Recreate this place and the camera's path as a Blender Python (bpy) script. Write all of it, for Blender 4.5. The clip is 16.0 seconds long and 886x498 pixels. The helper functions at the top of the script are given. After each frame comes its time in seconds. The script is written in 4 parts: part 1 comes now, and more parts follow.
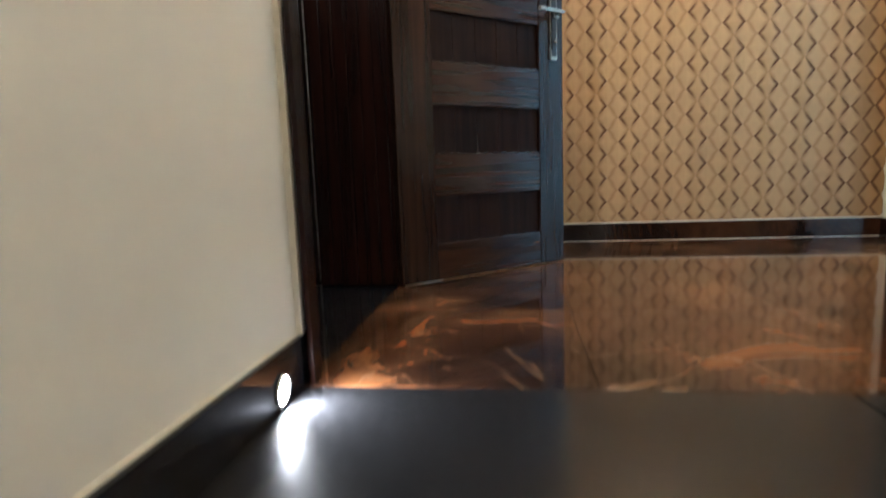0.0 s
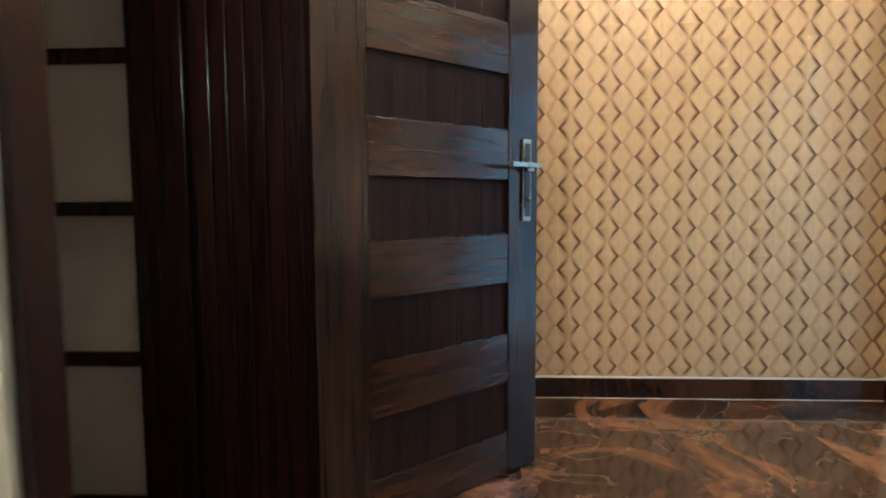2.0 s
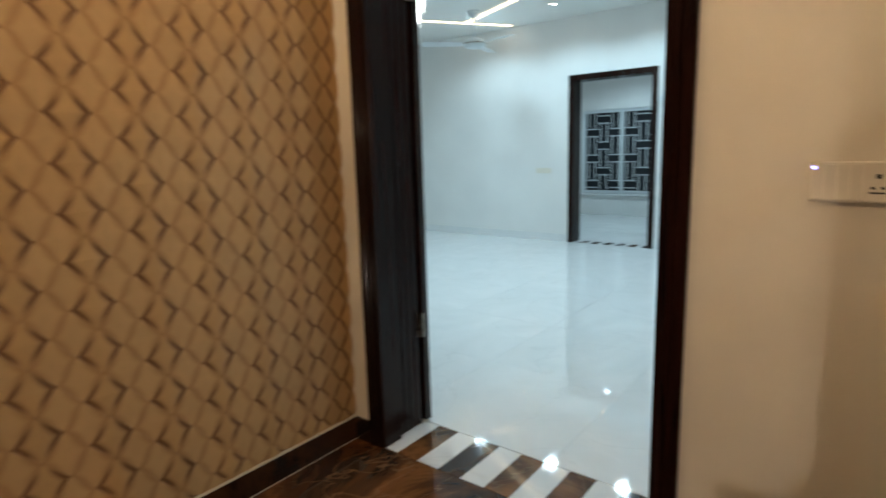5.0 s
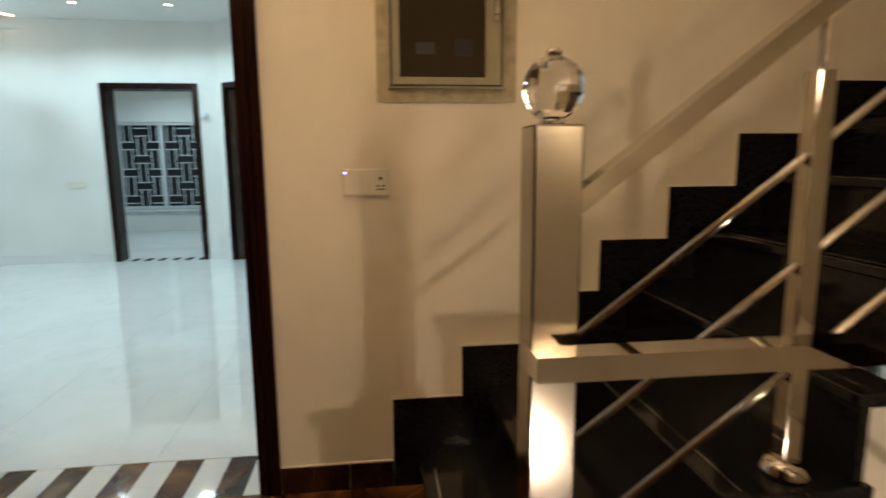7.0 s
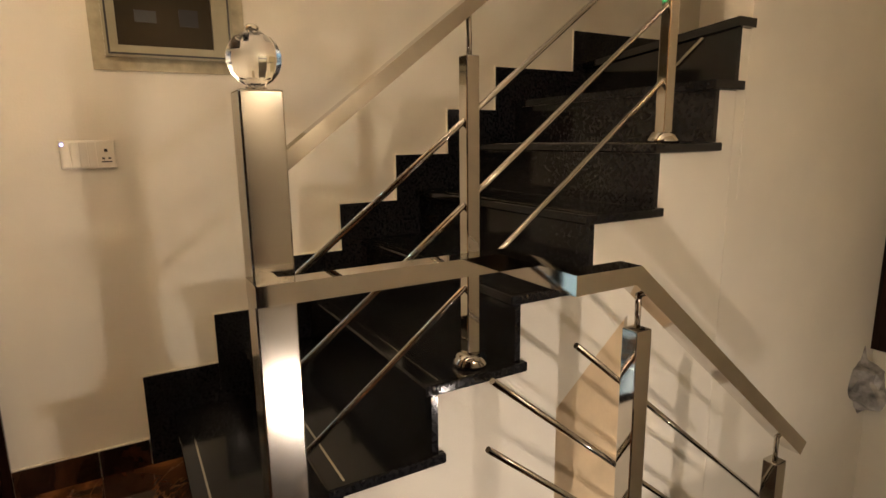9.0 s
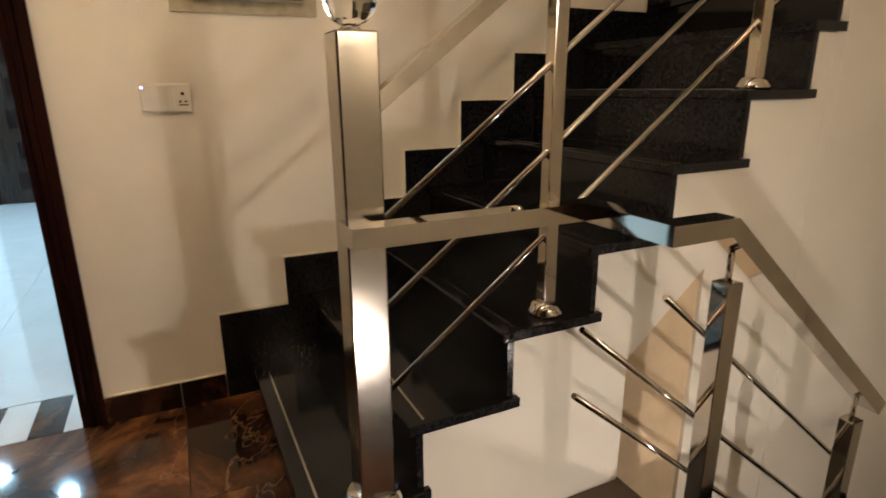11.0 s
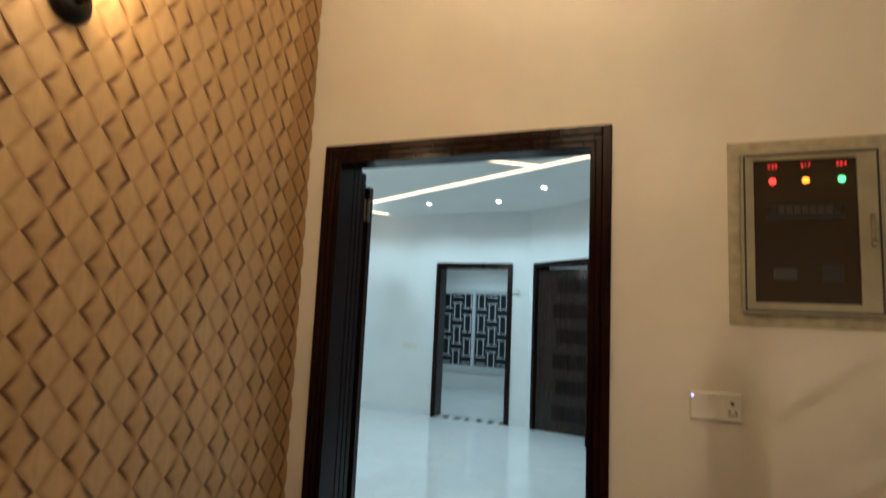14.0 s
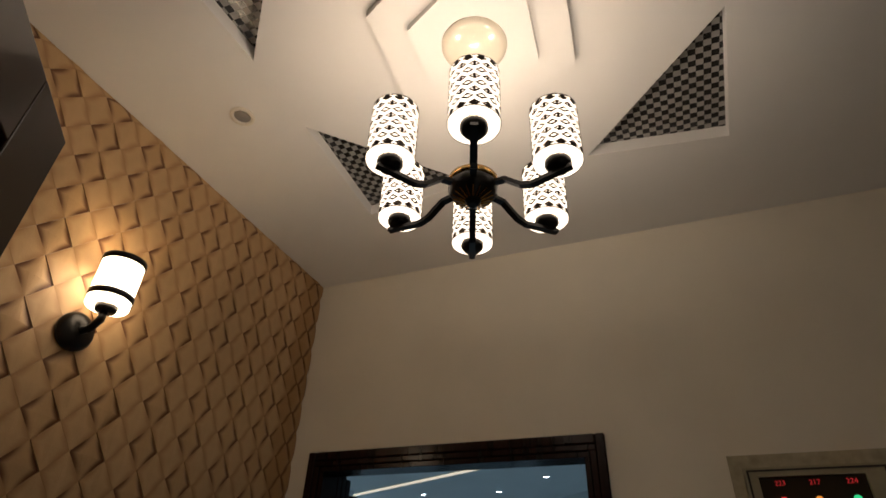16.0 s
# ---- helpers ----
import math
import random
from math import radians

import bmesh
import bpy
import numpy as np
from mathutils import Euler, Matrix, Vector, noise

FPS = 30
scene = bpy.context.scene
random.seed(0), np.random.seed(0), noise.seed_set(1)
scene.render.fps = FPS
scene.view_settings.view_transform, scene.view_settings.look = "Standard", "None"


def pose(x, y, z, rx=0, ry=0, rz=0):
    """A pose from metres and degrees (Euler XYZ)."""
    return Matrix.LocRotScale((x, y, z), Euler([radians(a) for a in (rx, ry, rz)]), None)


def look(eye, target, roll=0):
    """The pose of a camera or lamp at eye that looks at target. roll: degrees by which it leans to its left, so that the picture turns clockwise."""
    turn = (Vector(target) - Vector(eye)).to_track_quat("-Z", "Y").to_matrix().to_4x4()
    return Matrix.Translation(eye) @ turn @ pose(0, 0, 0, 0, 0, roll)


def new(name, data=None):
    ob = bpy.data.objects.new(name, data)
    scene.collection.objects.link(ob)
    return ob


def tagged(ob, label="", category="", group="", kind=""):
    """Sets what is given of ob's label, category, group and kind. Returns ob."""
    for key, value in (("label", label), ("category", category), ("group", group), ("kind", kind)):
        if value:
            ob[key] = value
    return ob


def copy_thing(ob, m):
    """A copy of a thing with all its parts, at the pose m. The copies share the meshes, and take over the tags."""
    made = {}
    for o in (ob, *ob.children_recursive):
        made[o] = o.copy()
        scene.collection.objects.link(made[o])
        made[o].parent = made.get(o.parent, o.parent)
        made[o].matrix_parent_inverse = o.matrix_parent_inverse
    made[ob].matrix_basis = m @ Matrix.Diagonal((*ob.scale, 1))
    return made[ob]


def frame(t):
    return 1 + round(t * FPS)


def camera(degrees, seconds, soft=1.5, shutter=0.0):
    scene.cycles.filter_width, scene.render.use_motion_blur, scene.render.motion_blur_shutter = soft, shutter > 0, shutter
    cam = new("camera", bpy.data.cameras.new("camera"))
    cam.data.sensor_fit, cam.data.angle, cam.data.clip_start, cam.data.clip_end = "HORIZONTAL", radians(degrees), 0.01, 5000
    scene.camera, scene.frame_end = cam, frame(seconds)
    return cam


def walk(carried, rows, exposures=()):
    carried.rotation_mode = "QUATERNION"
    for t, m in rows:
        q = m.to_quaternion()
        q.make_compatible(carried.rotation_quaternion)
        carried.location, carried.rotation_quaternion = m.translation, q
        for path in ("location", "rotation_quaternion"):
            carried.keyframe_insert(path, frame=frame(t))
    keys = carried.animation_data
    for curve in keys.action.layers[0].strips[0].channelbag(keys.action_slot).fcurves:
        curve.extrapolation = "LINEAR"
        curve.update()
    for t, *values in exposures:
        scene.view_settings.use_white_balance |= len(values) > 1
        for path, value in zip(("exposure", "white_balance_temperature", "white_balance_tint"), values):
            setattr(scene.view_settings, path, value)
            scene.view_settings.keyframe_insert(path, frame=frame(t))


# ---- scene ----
cam = camera(76.6, 16.0, shutter=0.5)
PATH = [
    (0, (0.037, 0.071, 0.429), (-0.228, 2.034, 0.158), -2.1),
    (0.5, (0.044, 0.217, 0.642), (-0.152, 2.194, 0.416), -0.9),
    (1, (0.036, 0.343, 0.767), (-0.152, 2.326, 0.585), -0.3),
    (1.5, (-0.01, 0.515, 0.875), (-0.167, 2.501, 0.701), -0.0),
    (2, (0.002, 0.68, 0.956), (-0.087, 2.671, 0.793), -0.3),
    (2.5, (0.048, 0.808, 1.072), (0.099, 2.8, 0.907), -0.6),
    (3, (0.088, 0.948, 1.109), (0.341, 2.923, 0.923), -0.6),
    (3.5, (0.108, 1.113, 1.226), (0.668, 3.019, 1.0), -0.8),
    (4, (0.200, 1.294, 1.258), (1.103, 3.061, 0.998), -1.0),
    (4.5, (0.322, 1.508, 1.258), (1.551, 3.060, 0.966), -1.15),
    (5, (0.418, 1.645, 1.240), (1.971, 2.860, 0.898), -1.65),
    (5.2, (0.474, 1.659, 1.236), (2.119, 2.752, 0.877), -1.7),
    (7.5, (-0.114, 1.662, 1.211), (1.789, 1.126, 0.909), -0.5),
    (8, (-0.186, 1.635, 1.196), (1.625, 0.85, 0.873), -0.7),
    (8.5, (-0.214, 1.612, 1.183), (1.5, 0.648, 0.82), -0.7),
    (11, (-0.163, 1.709, 1.172), (1.57, 0.879, 0.618), -0.5),
    (11.5, (-0.131, 1.754, 1.214), (1.768, 1.334, 0.746), -0.2),
    (12, (-0.127, 1.817, 1.253), (1.834, 1.813, 0.859), 0.3),
    (12.5, (-0.136, 1.839, 1.27), (1.813, 2.133, 0.93), 1.0),
    (13, (-0.129, 1.845, 1.299), (1.793, 2.34, 1.048), 1.9),
    (13.5, (-0.127, 1.855, 1.354), (1.763, 2.506, 1.284), 2.6),
    (14, (-0.136, 1.856, 1.408), (1.709, 2.592, 1.642), 2.6),
    (14.5, (-0.145, 1.843, 1.466), (1.625, 2.588, 2.027), 2.6),
    (15, (-0.157, 1.827, 1.508), (1.512, 2.536, 2.351), 2.9),
    (15.5, (-0.162, 1.813, 1.535), (1.418, 2.476, 2.568), 2.7),
    (16, (-0.156, 1.806, 1.543), (1.374, 2.452, 2.658), 2.5),
]
EXPO = [(0.0, 2.6, 5250, 10), (1.5, 2.8, 5150, 10), (2.0, 2.9, 5000, 8), (2.5, 2.85, 5200, 6), (3.0, 2.6, 5700, 4), (3.5, 2.05, 7200, 10), (4.0, 1.6, 7700, 16), (5.0, 1.4, 7350, 20), (7.5, 1.5, 8200, 20), (8.0, 1.7, 8000, 20),
        (8.5, 1.9, 7300, 18), (11.0, 1.85, 6600, 18), (11.5, 1.5, 7600, 18), (12.0, 1.4, 7300, 20), (12.5, 1.4, 7300, 20), (13.0, 1.3, 7400, 20), (13.5, 1.2, 7400, 20), (14.0, 1.05, 7300, 18), (14.5, 0.55, 7200, 18), (15.2, -0.3, 6700, 18), (16.0, -0.85, 6100, 18)]
walk(cam, [(t, look(eye, target, roll)) for t, eye, target, roll in PATH], exposures=EXPO)

# ---- world and light ----
world = bpy.data.worlds.new("night")
scene.world = world
world.use_nodes = True
world.node_tree.nodes["Background"].inputs[0].default_value = (0.05, 0.07, 0.12, 1)
world.node_tree.nodes["Background"].inputs[1].default_value = 0.15

WARM = (1.0, 0.70, 0.40)
COOL = (0.43, 0.79, 1.0)


def spot_lamp(x, y, z, watts, colour, degrees=150, size=0.07):
    data = bpy.data.lights.new("downlight_lamp", "SPOT")
    data.energy, data.color, data.spot_size, data.spot_blend, data.shadow_soft_size = watts, colour, radians(degrees), 0.6, size
    ob = new("downlight_lamp", data)
    ob.location = (x, y, z)
    return ob


# ---- materials ----
def mat(name, colour, rough=0.5, metal=0.0, vary=0.12, scale=6.0, bump=0.0, bump_scale=60.0, coat=0.0, emit=None, strength=0.0, piece=0.0):
    m = bpy.data.materials.new(name)
    m.use_nodes = True
    nt = m.node_tree
    b = nt.nodes["Principled BSDF"]
    b.inputs["Base Color"].default_value = (*colour, 1)
    b.inputs["Roughness"].default_value, b.inputs["Metallic"].default_value = rough, metal
    b.inputs["Coat Weight"].default_value, b.inputs["Coat Roughness"].default_value = coat, 0.06
    tc = nt.nodes.new("ShaderNodeTexCoord")
    if vary:
        n = nt.nodes.new("ShaderNodeTexNoise")
        n.inputs["Scale"].default_value, n.inputs["Detail"].default_value = scale, 6
        nt.links.new(tc.outputs["Object"], n.inputs["Vector"])
        r = nt.nodes.new("ShaderNodeMapRange")
        r.inputs["From Min"].default_value, r.inputs["From Max"].default_value = 0.3, 0.7
        r.inputs["To Min"].default_value, r.inputs["To Max"].default_value = 1 - vary, 1 + vary
        nt.links.new(n.outputs["Fac"], r.inputs["Value"])
        mix = nt.nodes.new("ShaderNodeMix")
        mix.data_type, mix.blend_type = "RGBA", "MULTIPLY"
        mix.inputs["Factor"].default_value = 1
        mix.inputs[6].default_value = (*colour, 1)
        nt.links.new(r.outputs["Result"], mix.inputs[7])
        nt.links.new(mix.outputs[2], b.inputs["Base Color"])
        if rough > 0.02:
            rr = nt.nodes.new("ShaderNodeMapRange")
            rr.inputs["To Min"].default_value, rr.inputs["To Max"].default_value = rough * 0.75, min(1, rough * 1.25)
            nt.links.new(n.outputs["Fac"], rr.inputs["Value"])
            nt.links.new(rr.outputs["Result"], b.inputs["Roughness"])
    if bump:
        n2 = nt.nodes.new("ShaderNodeTexNoise")
        n2.inputs["Scale"].default_value, n2.inputs["Detail"].default_value = bump_scale, 4
        nt.links.new(tc.outputs["Object"], n2.inputs["Vector"])
        bp = nt.nodes.new("ShaderNodeBump")
        bp.inputs["Strength"].default_value, bp.inputs["Distance"].default_value = bump, 0.004
        nt.links.new(n2.outputs["Fac"], bp.inputs["Height"])
        nt.links.new(bp.outputs["Normal"], b.inputs["Normal"])
    if emit:
        b.inputs["Emission Color"].default_value = (*emit, 1)
        b.inputs["Emission Strength"].default_value = strength
    return m


def wood(name, dark, light, rough=0.3, coat=0.6, axis=2, grain=1.0):
    m = bpy.data.materials.new(name)
    m.use_nodes = True
    nt = m.node_tree
    b = nt.nodes["Principled BSDF"]
    tc = nt.nodes.new("ShaderNodeTexCoord")
    mp = nt.nodes.new("ShaderNodeMapping")
    sc = [38.0 * grain] * 3
    sc[axis] = 1.6 * grain
    mp.inputs["Scale"].default_value = sc
    n = nt.nodes.new("ShaderNodeTexNoise")
    n.inputs["Scale"].default_value, n.inputs["Detail"].default_value, n.inputs["Distortion"].default_value = 1.0, 8, 0.6
    ramp = nt.nodes.new("ShaderNodeValToRGB")
    ramp.color_ramp.elements[0].position, ramp.color_ramp.elements[1].position = 0.3, 0.72
    ramp.color_ramp.elements[0].color, ramp.color_ramp.elements[1].color = (*dark, 1), (*light, 1)
    nt.links.new(tc.outputs["Object"], mp.inputs["Vector"])
    nt.links.new(mp.outputs["Vector"], n.inputs["Vector"])
    nt.links.new(n.outputs["Fac"], ramp.inputs["Fac"])
    nt.links.new(ramp.outputs["Color"], b.inputs["Base Color"])
    bp = nt.nodes.new("ShaderNodeBump")
    bp.inputs["Strength"].default_value, bp.inputs["Distance"].default_value = 0.12, 0.002
    nt.links.new(n.outputs["Fac"], bp.inputs["Height"])
    nt.links.new(bp.outputs["Normal"], b.inputs["Normal"])
    b.inputs["Roughness"].default_value = rough
    b.inputs["Coat Weight"].default_value, b.inputs["Coat Roughness"].default_value = coat, 0.1
    return m


def marble(name, stops, rough=0.06, scale=1.6, warp=2.6, vein=None, per_piece=True):
    """Polished stone: warped noise through a colour ramp, with thin veins."""
    m = bpy.data.materials.new(name)
    m.use_nodes = True
    nt = m.node_tree
    b = nt.nodes["Principled BSDF"]
    geo = nt.nodes.new("ShaderNodeNewGeometry")
    vec = geo.outputs["Position"]
    if per_piece:
        info = nt.nodes.new("ShaderNodeObjectInfo")
        mul = nt.nodes.new("ShaderNodeMath")
        mul.operation = "MULTIPLY"
        mul.inputs[1].default_value = 37.0
        nt.links.new(info.outputs["Random"], mul.inputs[0])
        add = nt.nodes.new("ShaderNodeVectorMath")
        add.operation = "ADD"
        nt.links.new(vec, add.inputs[0])
        nt.links.new(mul.outputs[0], add.inputs[1])
        vec = add.outputs[0]
    n = nt.nodes.new("ShaderNodeTexNoise")
    n.inputs["Scale"].default_value, n.inputs["Detail"].default_value = scale, 7
    n.inputs["Roughness"].default_value, n.inputs["Distortion"].default_value = 0.62, warp
    nt.links.new(vec, n.inputs["Vector"])
    ramp = nt.nodes.new("ShaderNodeValToRGB")
    el = ramp.color_ramp.elements
    while len(el) < len(stops):
        el.new(0.5)
    for e, (p, c) in zip(el, stops):
        e.position, e.color = p, (*c, 1)
    nt.links.new(n.outputs["Fac"], ramp.inputs["Fac"])
    col = ramp.outputs["Color"]
    if vein:
        n2 = nt.nodes.new("ShaderNodeTexNoise")
        n2.inputs["Scale"].default_value, n2.inputs["Detail"].default_value, n2.inputs["Distortion"].default_value = vein[1], 5, 1.4
        nt.links.new(vec, n2.inputs["Vector"])
        r2 = nt.nodes.new("ShaderNodeValToRGB")
        e2 = r2.color_ramp.elements
        e2.new(0.5)
        w = vein[2]
        for e, p, v in zip(e2, (0.5 - w, 0.5, 0.5 + w), (0.0, 1.0, 0.0)):
            e.position, e.color = p, (v, v, v, 1)
        nt.links.new(n2.outputs["Fac"], r2.inputs["Fac"])
        mx = nt.nodes.new("ShaderNodeMix")
        mx.data_type = "RGBA"
        mu = nt.nodes.new("ShaderNodeMath")
        mu.operation = "MULTIPLY"
        mu.inputs[1].default_value = vein[3]
        nt.links.new(r2.outputs["Color"], mu.inputs[0])
        nt.links.new(mu.outputs[0], mx.inputs["Factor"])
        nt.links.new(col, mx.inputs[6])
        mx.inputs[7].default_value = (*vein[0], 1)
        col = mx.outputs[2]
    nt.links.new(col, b.inputs["Base Color"])
    b.inputs["Roughness"].default_value = rough
    return m


PLASTER = mat("cream_plaster", (0.76, 0.71, 0.60), 0.75, vary=0.04, scale=3, bump=0.12, bump_scale=140)
WHITE_WALL = mat("white_emulsion", (0.80, 0.80, 0.78), 0.7, vary=0.03, scale=2, bump=0.05, bump_scale=120)
CEILING = mat("white_gypsum", (0.82, 0.81, 0.78), 0.8, vary=0.03, scale=2, bump=0.05, bump_scale=90)
PAPER = mat("beige_textured_wallpaper", (0.62, 0.47, 0.29), 0.55, vary=0.10, scale=9, bump=0.2, bump_scale=120)


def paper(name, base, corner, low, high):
    """Embossed paper from base to browner side corners: print, on leaf lozenges also painted fold shading."""
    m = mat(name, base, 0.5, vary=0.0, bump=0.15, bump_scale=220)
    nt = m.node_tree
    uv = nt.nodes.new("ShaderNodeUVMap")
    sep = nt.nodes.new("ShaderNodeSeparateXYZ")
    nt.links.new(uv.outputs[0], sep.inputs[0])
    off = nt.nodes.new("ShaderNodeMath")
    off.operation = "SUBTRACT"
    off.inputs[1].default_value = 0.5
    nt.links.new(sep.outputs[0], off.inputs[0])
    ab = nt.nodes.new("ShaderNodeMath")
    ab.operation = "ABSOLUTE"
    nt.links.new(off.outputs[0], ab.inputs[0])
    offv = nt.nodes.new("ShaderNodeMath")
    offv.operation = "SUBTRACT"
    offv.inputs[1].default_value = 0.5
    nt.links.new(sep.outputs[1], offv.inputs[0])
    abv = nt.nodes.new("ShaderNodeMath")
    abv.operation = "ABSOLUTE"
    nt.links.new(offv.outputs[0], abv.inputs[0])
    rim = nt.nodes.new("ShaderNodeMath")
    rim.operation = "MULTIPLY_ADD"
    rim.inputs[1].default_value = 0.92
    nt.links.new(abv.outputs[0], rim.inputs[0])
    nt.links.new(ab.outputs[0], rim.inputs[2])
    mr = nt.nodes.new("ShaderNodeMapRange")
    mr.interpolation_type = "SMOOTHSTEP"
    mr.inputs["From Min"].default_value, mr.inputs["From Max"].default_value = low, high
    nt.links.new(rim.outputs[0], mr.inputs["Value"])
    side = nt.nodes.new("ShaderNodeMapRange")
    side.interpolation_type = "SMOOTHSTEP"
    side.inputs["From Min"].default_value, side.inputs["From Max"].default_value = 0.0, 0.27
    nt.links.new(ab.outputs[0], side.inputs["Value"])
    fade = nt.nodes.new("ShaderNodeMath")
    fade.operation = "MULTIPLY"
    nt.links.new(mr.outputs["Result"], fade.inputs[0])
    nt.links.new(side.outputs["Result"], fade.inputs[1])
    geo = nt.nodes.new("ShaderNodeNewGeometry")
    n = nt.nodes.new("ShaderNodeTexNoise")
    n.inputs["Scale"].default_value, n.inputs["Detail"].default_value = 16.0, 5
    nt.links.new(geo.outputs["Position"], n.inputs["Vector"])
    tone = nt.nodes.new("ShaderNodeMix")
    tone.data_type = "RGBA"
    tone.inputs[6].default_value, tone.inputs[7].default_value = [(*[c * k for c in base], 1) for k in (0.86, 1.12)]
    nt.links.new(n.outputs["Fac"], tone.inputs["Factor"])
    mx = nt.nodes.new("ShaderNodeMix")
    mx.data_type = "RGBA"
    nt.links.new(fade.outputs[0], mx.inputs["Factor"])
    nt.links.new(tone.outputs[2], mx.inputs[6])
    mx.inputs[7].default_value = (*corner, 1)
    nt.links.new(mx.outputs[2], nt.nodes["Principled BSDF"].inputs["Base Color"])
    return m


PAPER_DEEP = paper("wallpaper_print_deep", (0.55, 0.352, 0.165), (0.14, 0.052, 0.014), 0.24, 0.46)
# leaf rims: printed tone plus pleat shading painted into the colour
PAPER_LEAF = paper("wallpaper_print_leaf_shaded", (0.58, 0.380, 0.188), (0.41, 0.240, 0.100), 0.22, 0.52)
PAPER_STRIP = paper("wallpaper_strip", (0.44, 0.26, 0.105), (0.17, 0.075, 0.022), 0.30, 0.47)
PAPER_EDGE = mat("pale_caulk", (0.80, 0.74, 0.60), 0.7, vary=0.08)
BLACK_STONE = mat("black_granite", (0.010, 0.010, 0.011), 0.10, vary=0.5, scale=90)
BLACK_STONE.node_tree.nodes["Principled BSDF"].inputs["Specular IOR Level"].default_value = 0.3
BLACK_FLOOR = mat("worn_black_granite", (0.014, 0.014, 0.015), 0.22, vary=0.3, scale=60)
SKIRT_STONE = marble("dark_brown_marble", [(0.30, (0.008, 0.005, 0.004)), (0.48, (0.020, 0.009, 0.006)), (0.60, (0.060, 0.024, 0.011)), (0.75, (0.018, 0.009, 0.006))], rough=0.10, scale=2.2, warp=1.2)
BROWN_STONE = marble("brown_marble", [(0.30, (0.014, 0.008, 0.006)), (0.44, (0.05, 0.021, 0.011)), (0.52, (0.10, 0.040, 0.017)), (0.60, (0.24, 0.095, 0.034)), (0.70, (0.09, 0.036, 0.016)), (0.80, (0.22, 0.09, 0.036))],
                     rough=0.07, scale=1.9, warp=0.9, vein=((0.34, 0.20, 0.10), 2.0, 0.008, 0.4))
WHITE_STONE = marble("white_marble", [(0.30, (0.74, 0.76, 0.76)), (0.70, (0.82, 0.83, 0.83))], rough=0.05, scale=1.2, vein=((0.50, 0.51, 0.51), 0.7, 0.005, 0.22))
GROUT = mat("dark_grout", (0.10, 0.07, 0.05), 0.8, vary=0.2)
PALE_GROUT = mat("pale_grout", (0.72, 0.73, 0.72), 0.8, vary=0.1)
DARK_WOOD = wood("dark_stained_wood", (0.006, 0.0022, 0.0016), (0.022, 0.0068, 0.0045), 0.26, 0.1)
DARK_WOOD.node_tree.nodes["Principled BSDF"].inputs["Specular IOR Level"].default_value = 0.15
LEAF_WOOD = wood("walnut_stained_wood", (0.014, 0.006, 0.0035), (0.036, 0.0155, 0.008), 0.26, 0.3)
LEAF_WOOD.node_tree.nodes["Principled BSDF"].inputs["Specular IOR Level"].default_value = 0.25
RAIL_WOOD = wood("walnut_rail_wood", (0.018, 0.0064, 0.0034), (0.048, 0.0185, 0.0088), 0.22, 0.4, axis=0)
RAIL_WOOD.node_tree.nodes["Principled BSDF"].inputs["Specular IOR Level"].default_value = 0.3
PANEL_WOOD = wood("dark_panel_wood", (0.010, 0.0040, 0.0025), (0.027, 0.011, 0.0065), 0.5, 0.0)
PANEL_WOOD.node_tree.nodes["Principled BSDF"].inputs["Specular IOR Level"].default_value = 0.12
STEEL = mat("polished_steel", (0.58, 0.54, 0.48), 0.06, 1.0, vary=0.05, scale=12)
BRUSHED = mat("brushed_steel", (0.50, 0.46, 0.40), 0.15, 1.0, vary=0.04, scale=5)
BLACK_METAL = mat("black_metal", (0.012, 0.011, 0.010), 0.35, 0.6, vary=0.1)
SLEEVE = mat("pierced_bronze", (0.035, 0.022, 0.010), 0.4, 0.5, vary=0.2)
BRASS = mat("antique_brass", (0.55, 0.34, 0.12), 0.25, 1.0, vary=0.1)
SATIN = mat("satin_nickel", (0.36, 0.33, 0.28), 0.28, 1.0, vary=0.08)
SHADE_GLOW = mat("lit_shade", (0.9, 0.85, 0.75), 0.6, vary=0, emit=(1.0, 0.82, 0.58), strength=4.5)
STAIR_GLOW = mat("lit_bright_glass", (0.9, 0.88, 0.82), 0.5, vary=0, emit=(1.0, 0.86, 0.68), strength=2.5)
SCONCE_GLOW = mat("lit_frosted_glass", (0.9, 0.85, 0.75), 0.5, vary=0, emit=(1.0, 0.78, 0.48), strength=15.0)
LED_COOL = mat("lit_downlight", (0.9, 0.9, 0.9), 0.5, vary=0, emit=(0.85, 0.95, 1.0), strength=25.0)
PENDANT_GLOW = mat("lit_crystal", (0.9, 0.95, 0.95), 0.3, vary=0, emit=(0.80, 0.97, 1.0), strength=2.5)
LED_STRIP = mat("lit_led_strip", (0.9, 0.9, 0.8), 0.5, vary=0, emit=(1.0, 0.84, 0.55), strength=1.2)
STEP_GLOW = mat("lit_step_lamp", (0.9, 0.9, 0.9), 0.5, vary=0, emit=(1.0, 0.92, 0.82), strength=150.0)
PLASTIC = mat("white_plastic", (0.78, 0.74, 0.64), 0.35, vary=0.03)
DARK_PLASTIC = mat("dark_plastic", (0.03, 0.028, 0.026), 0.4, vary=0.1)
BOX_PAINT = mat("olive_enamel", (0.33, 0.30, 0.20), 0.45, vary=0.10, scale=14, bump=0.08)
TOGGLE = mat("grey_toggle_plastic", (0.045, 0.034, 0.020), 0.5, vary=0.1)
SMOKED = mat("smoked_acrylic", (0.036, 0.025, 0.013), 0.40, vary=0.05)
SMOKED.node_tree.nodes["Principled BSDF"].inputs["Specular IOR Level"].default_value = 0.12
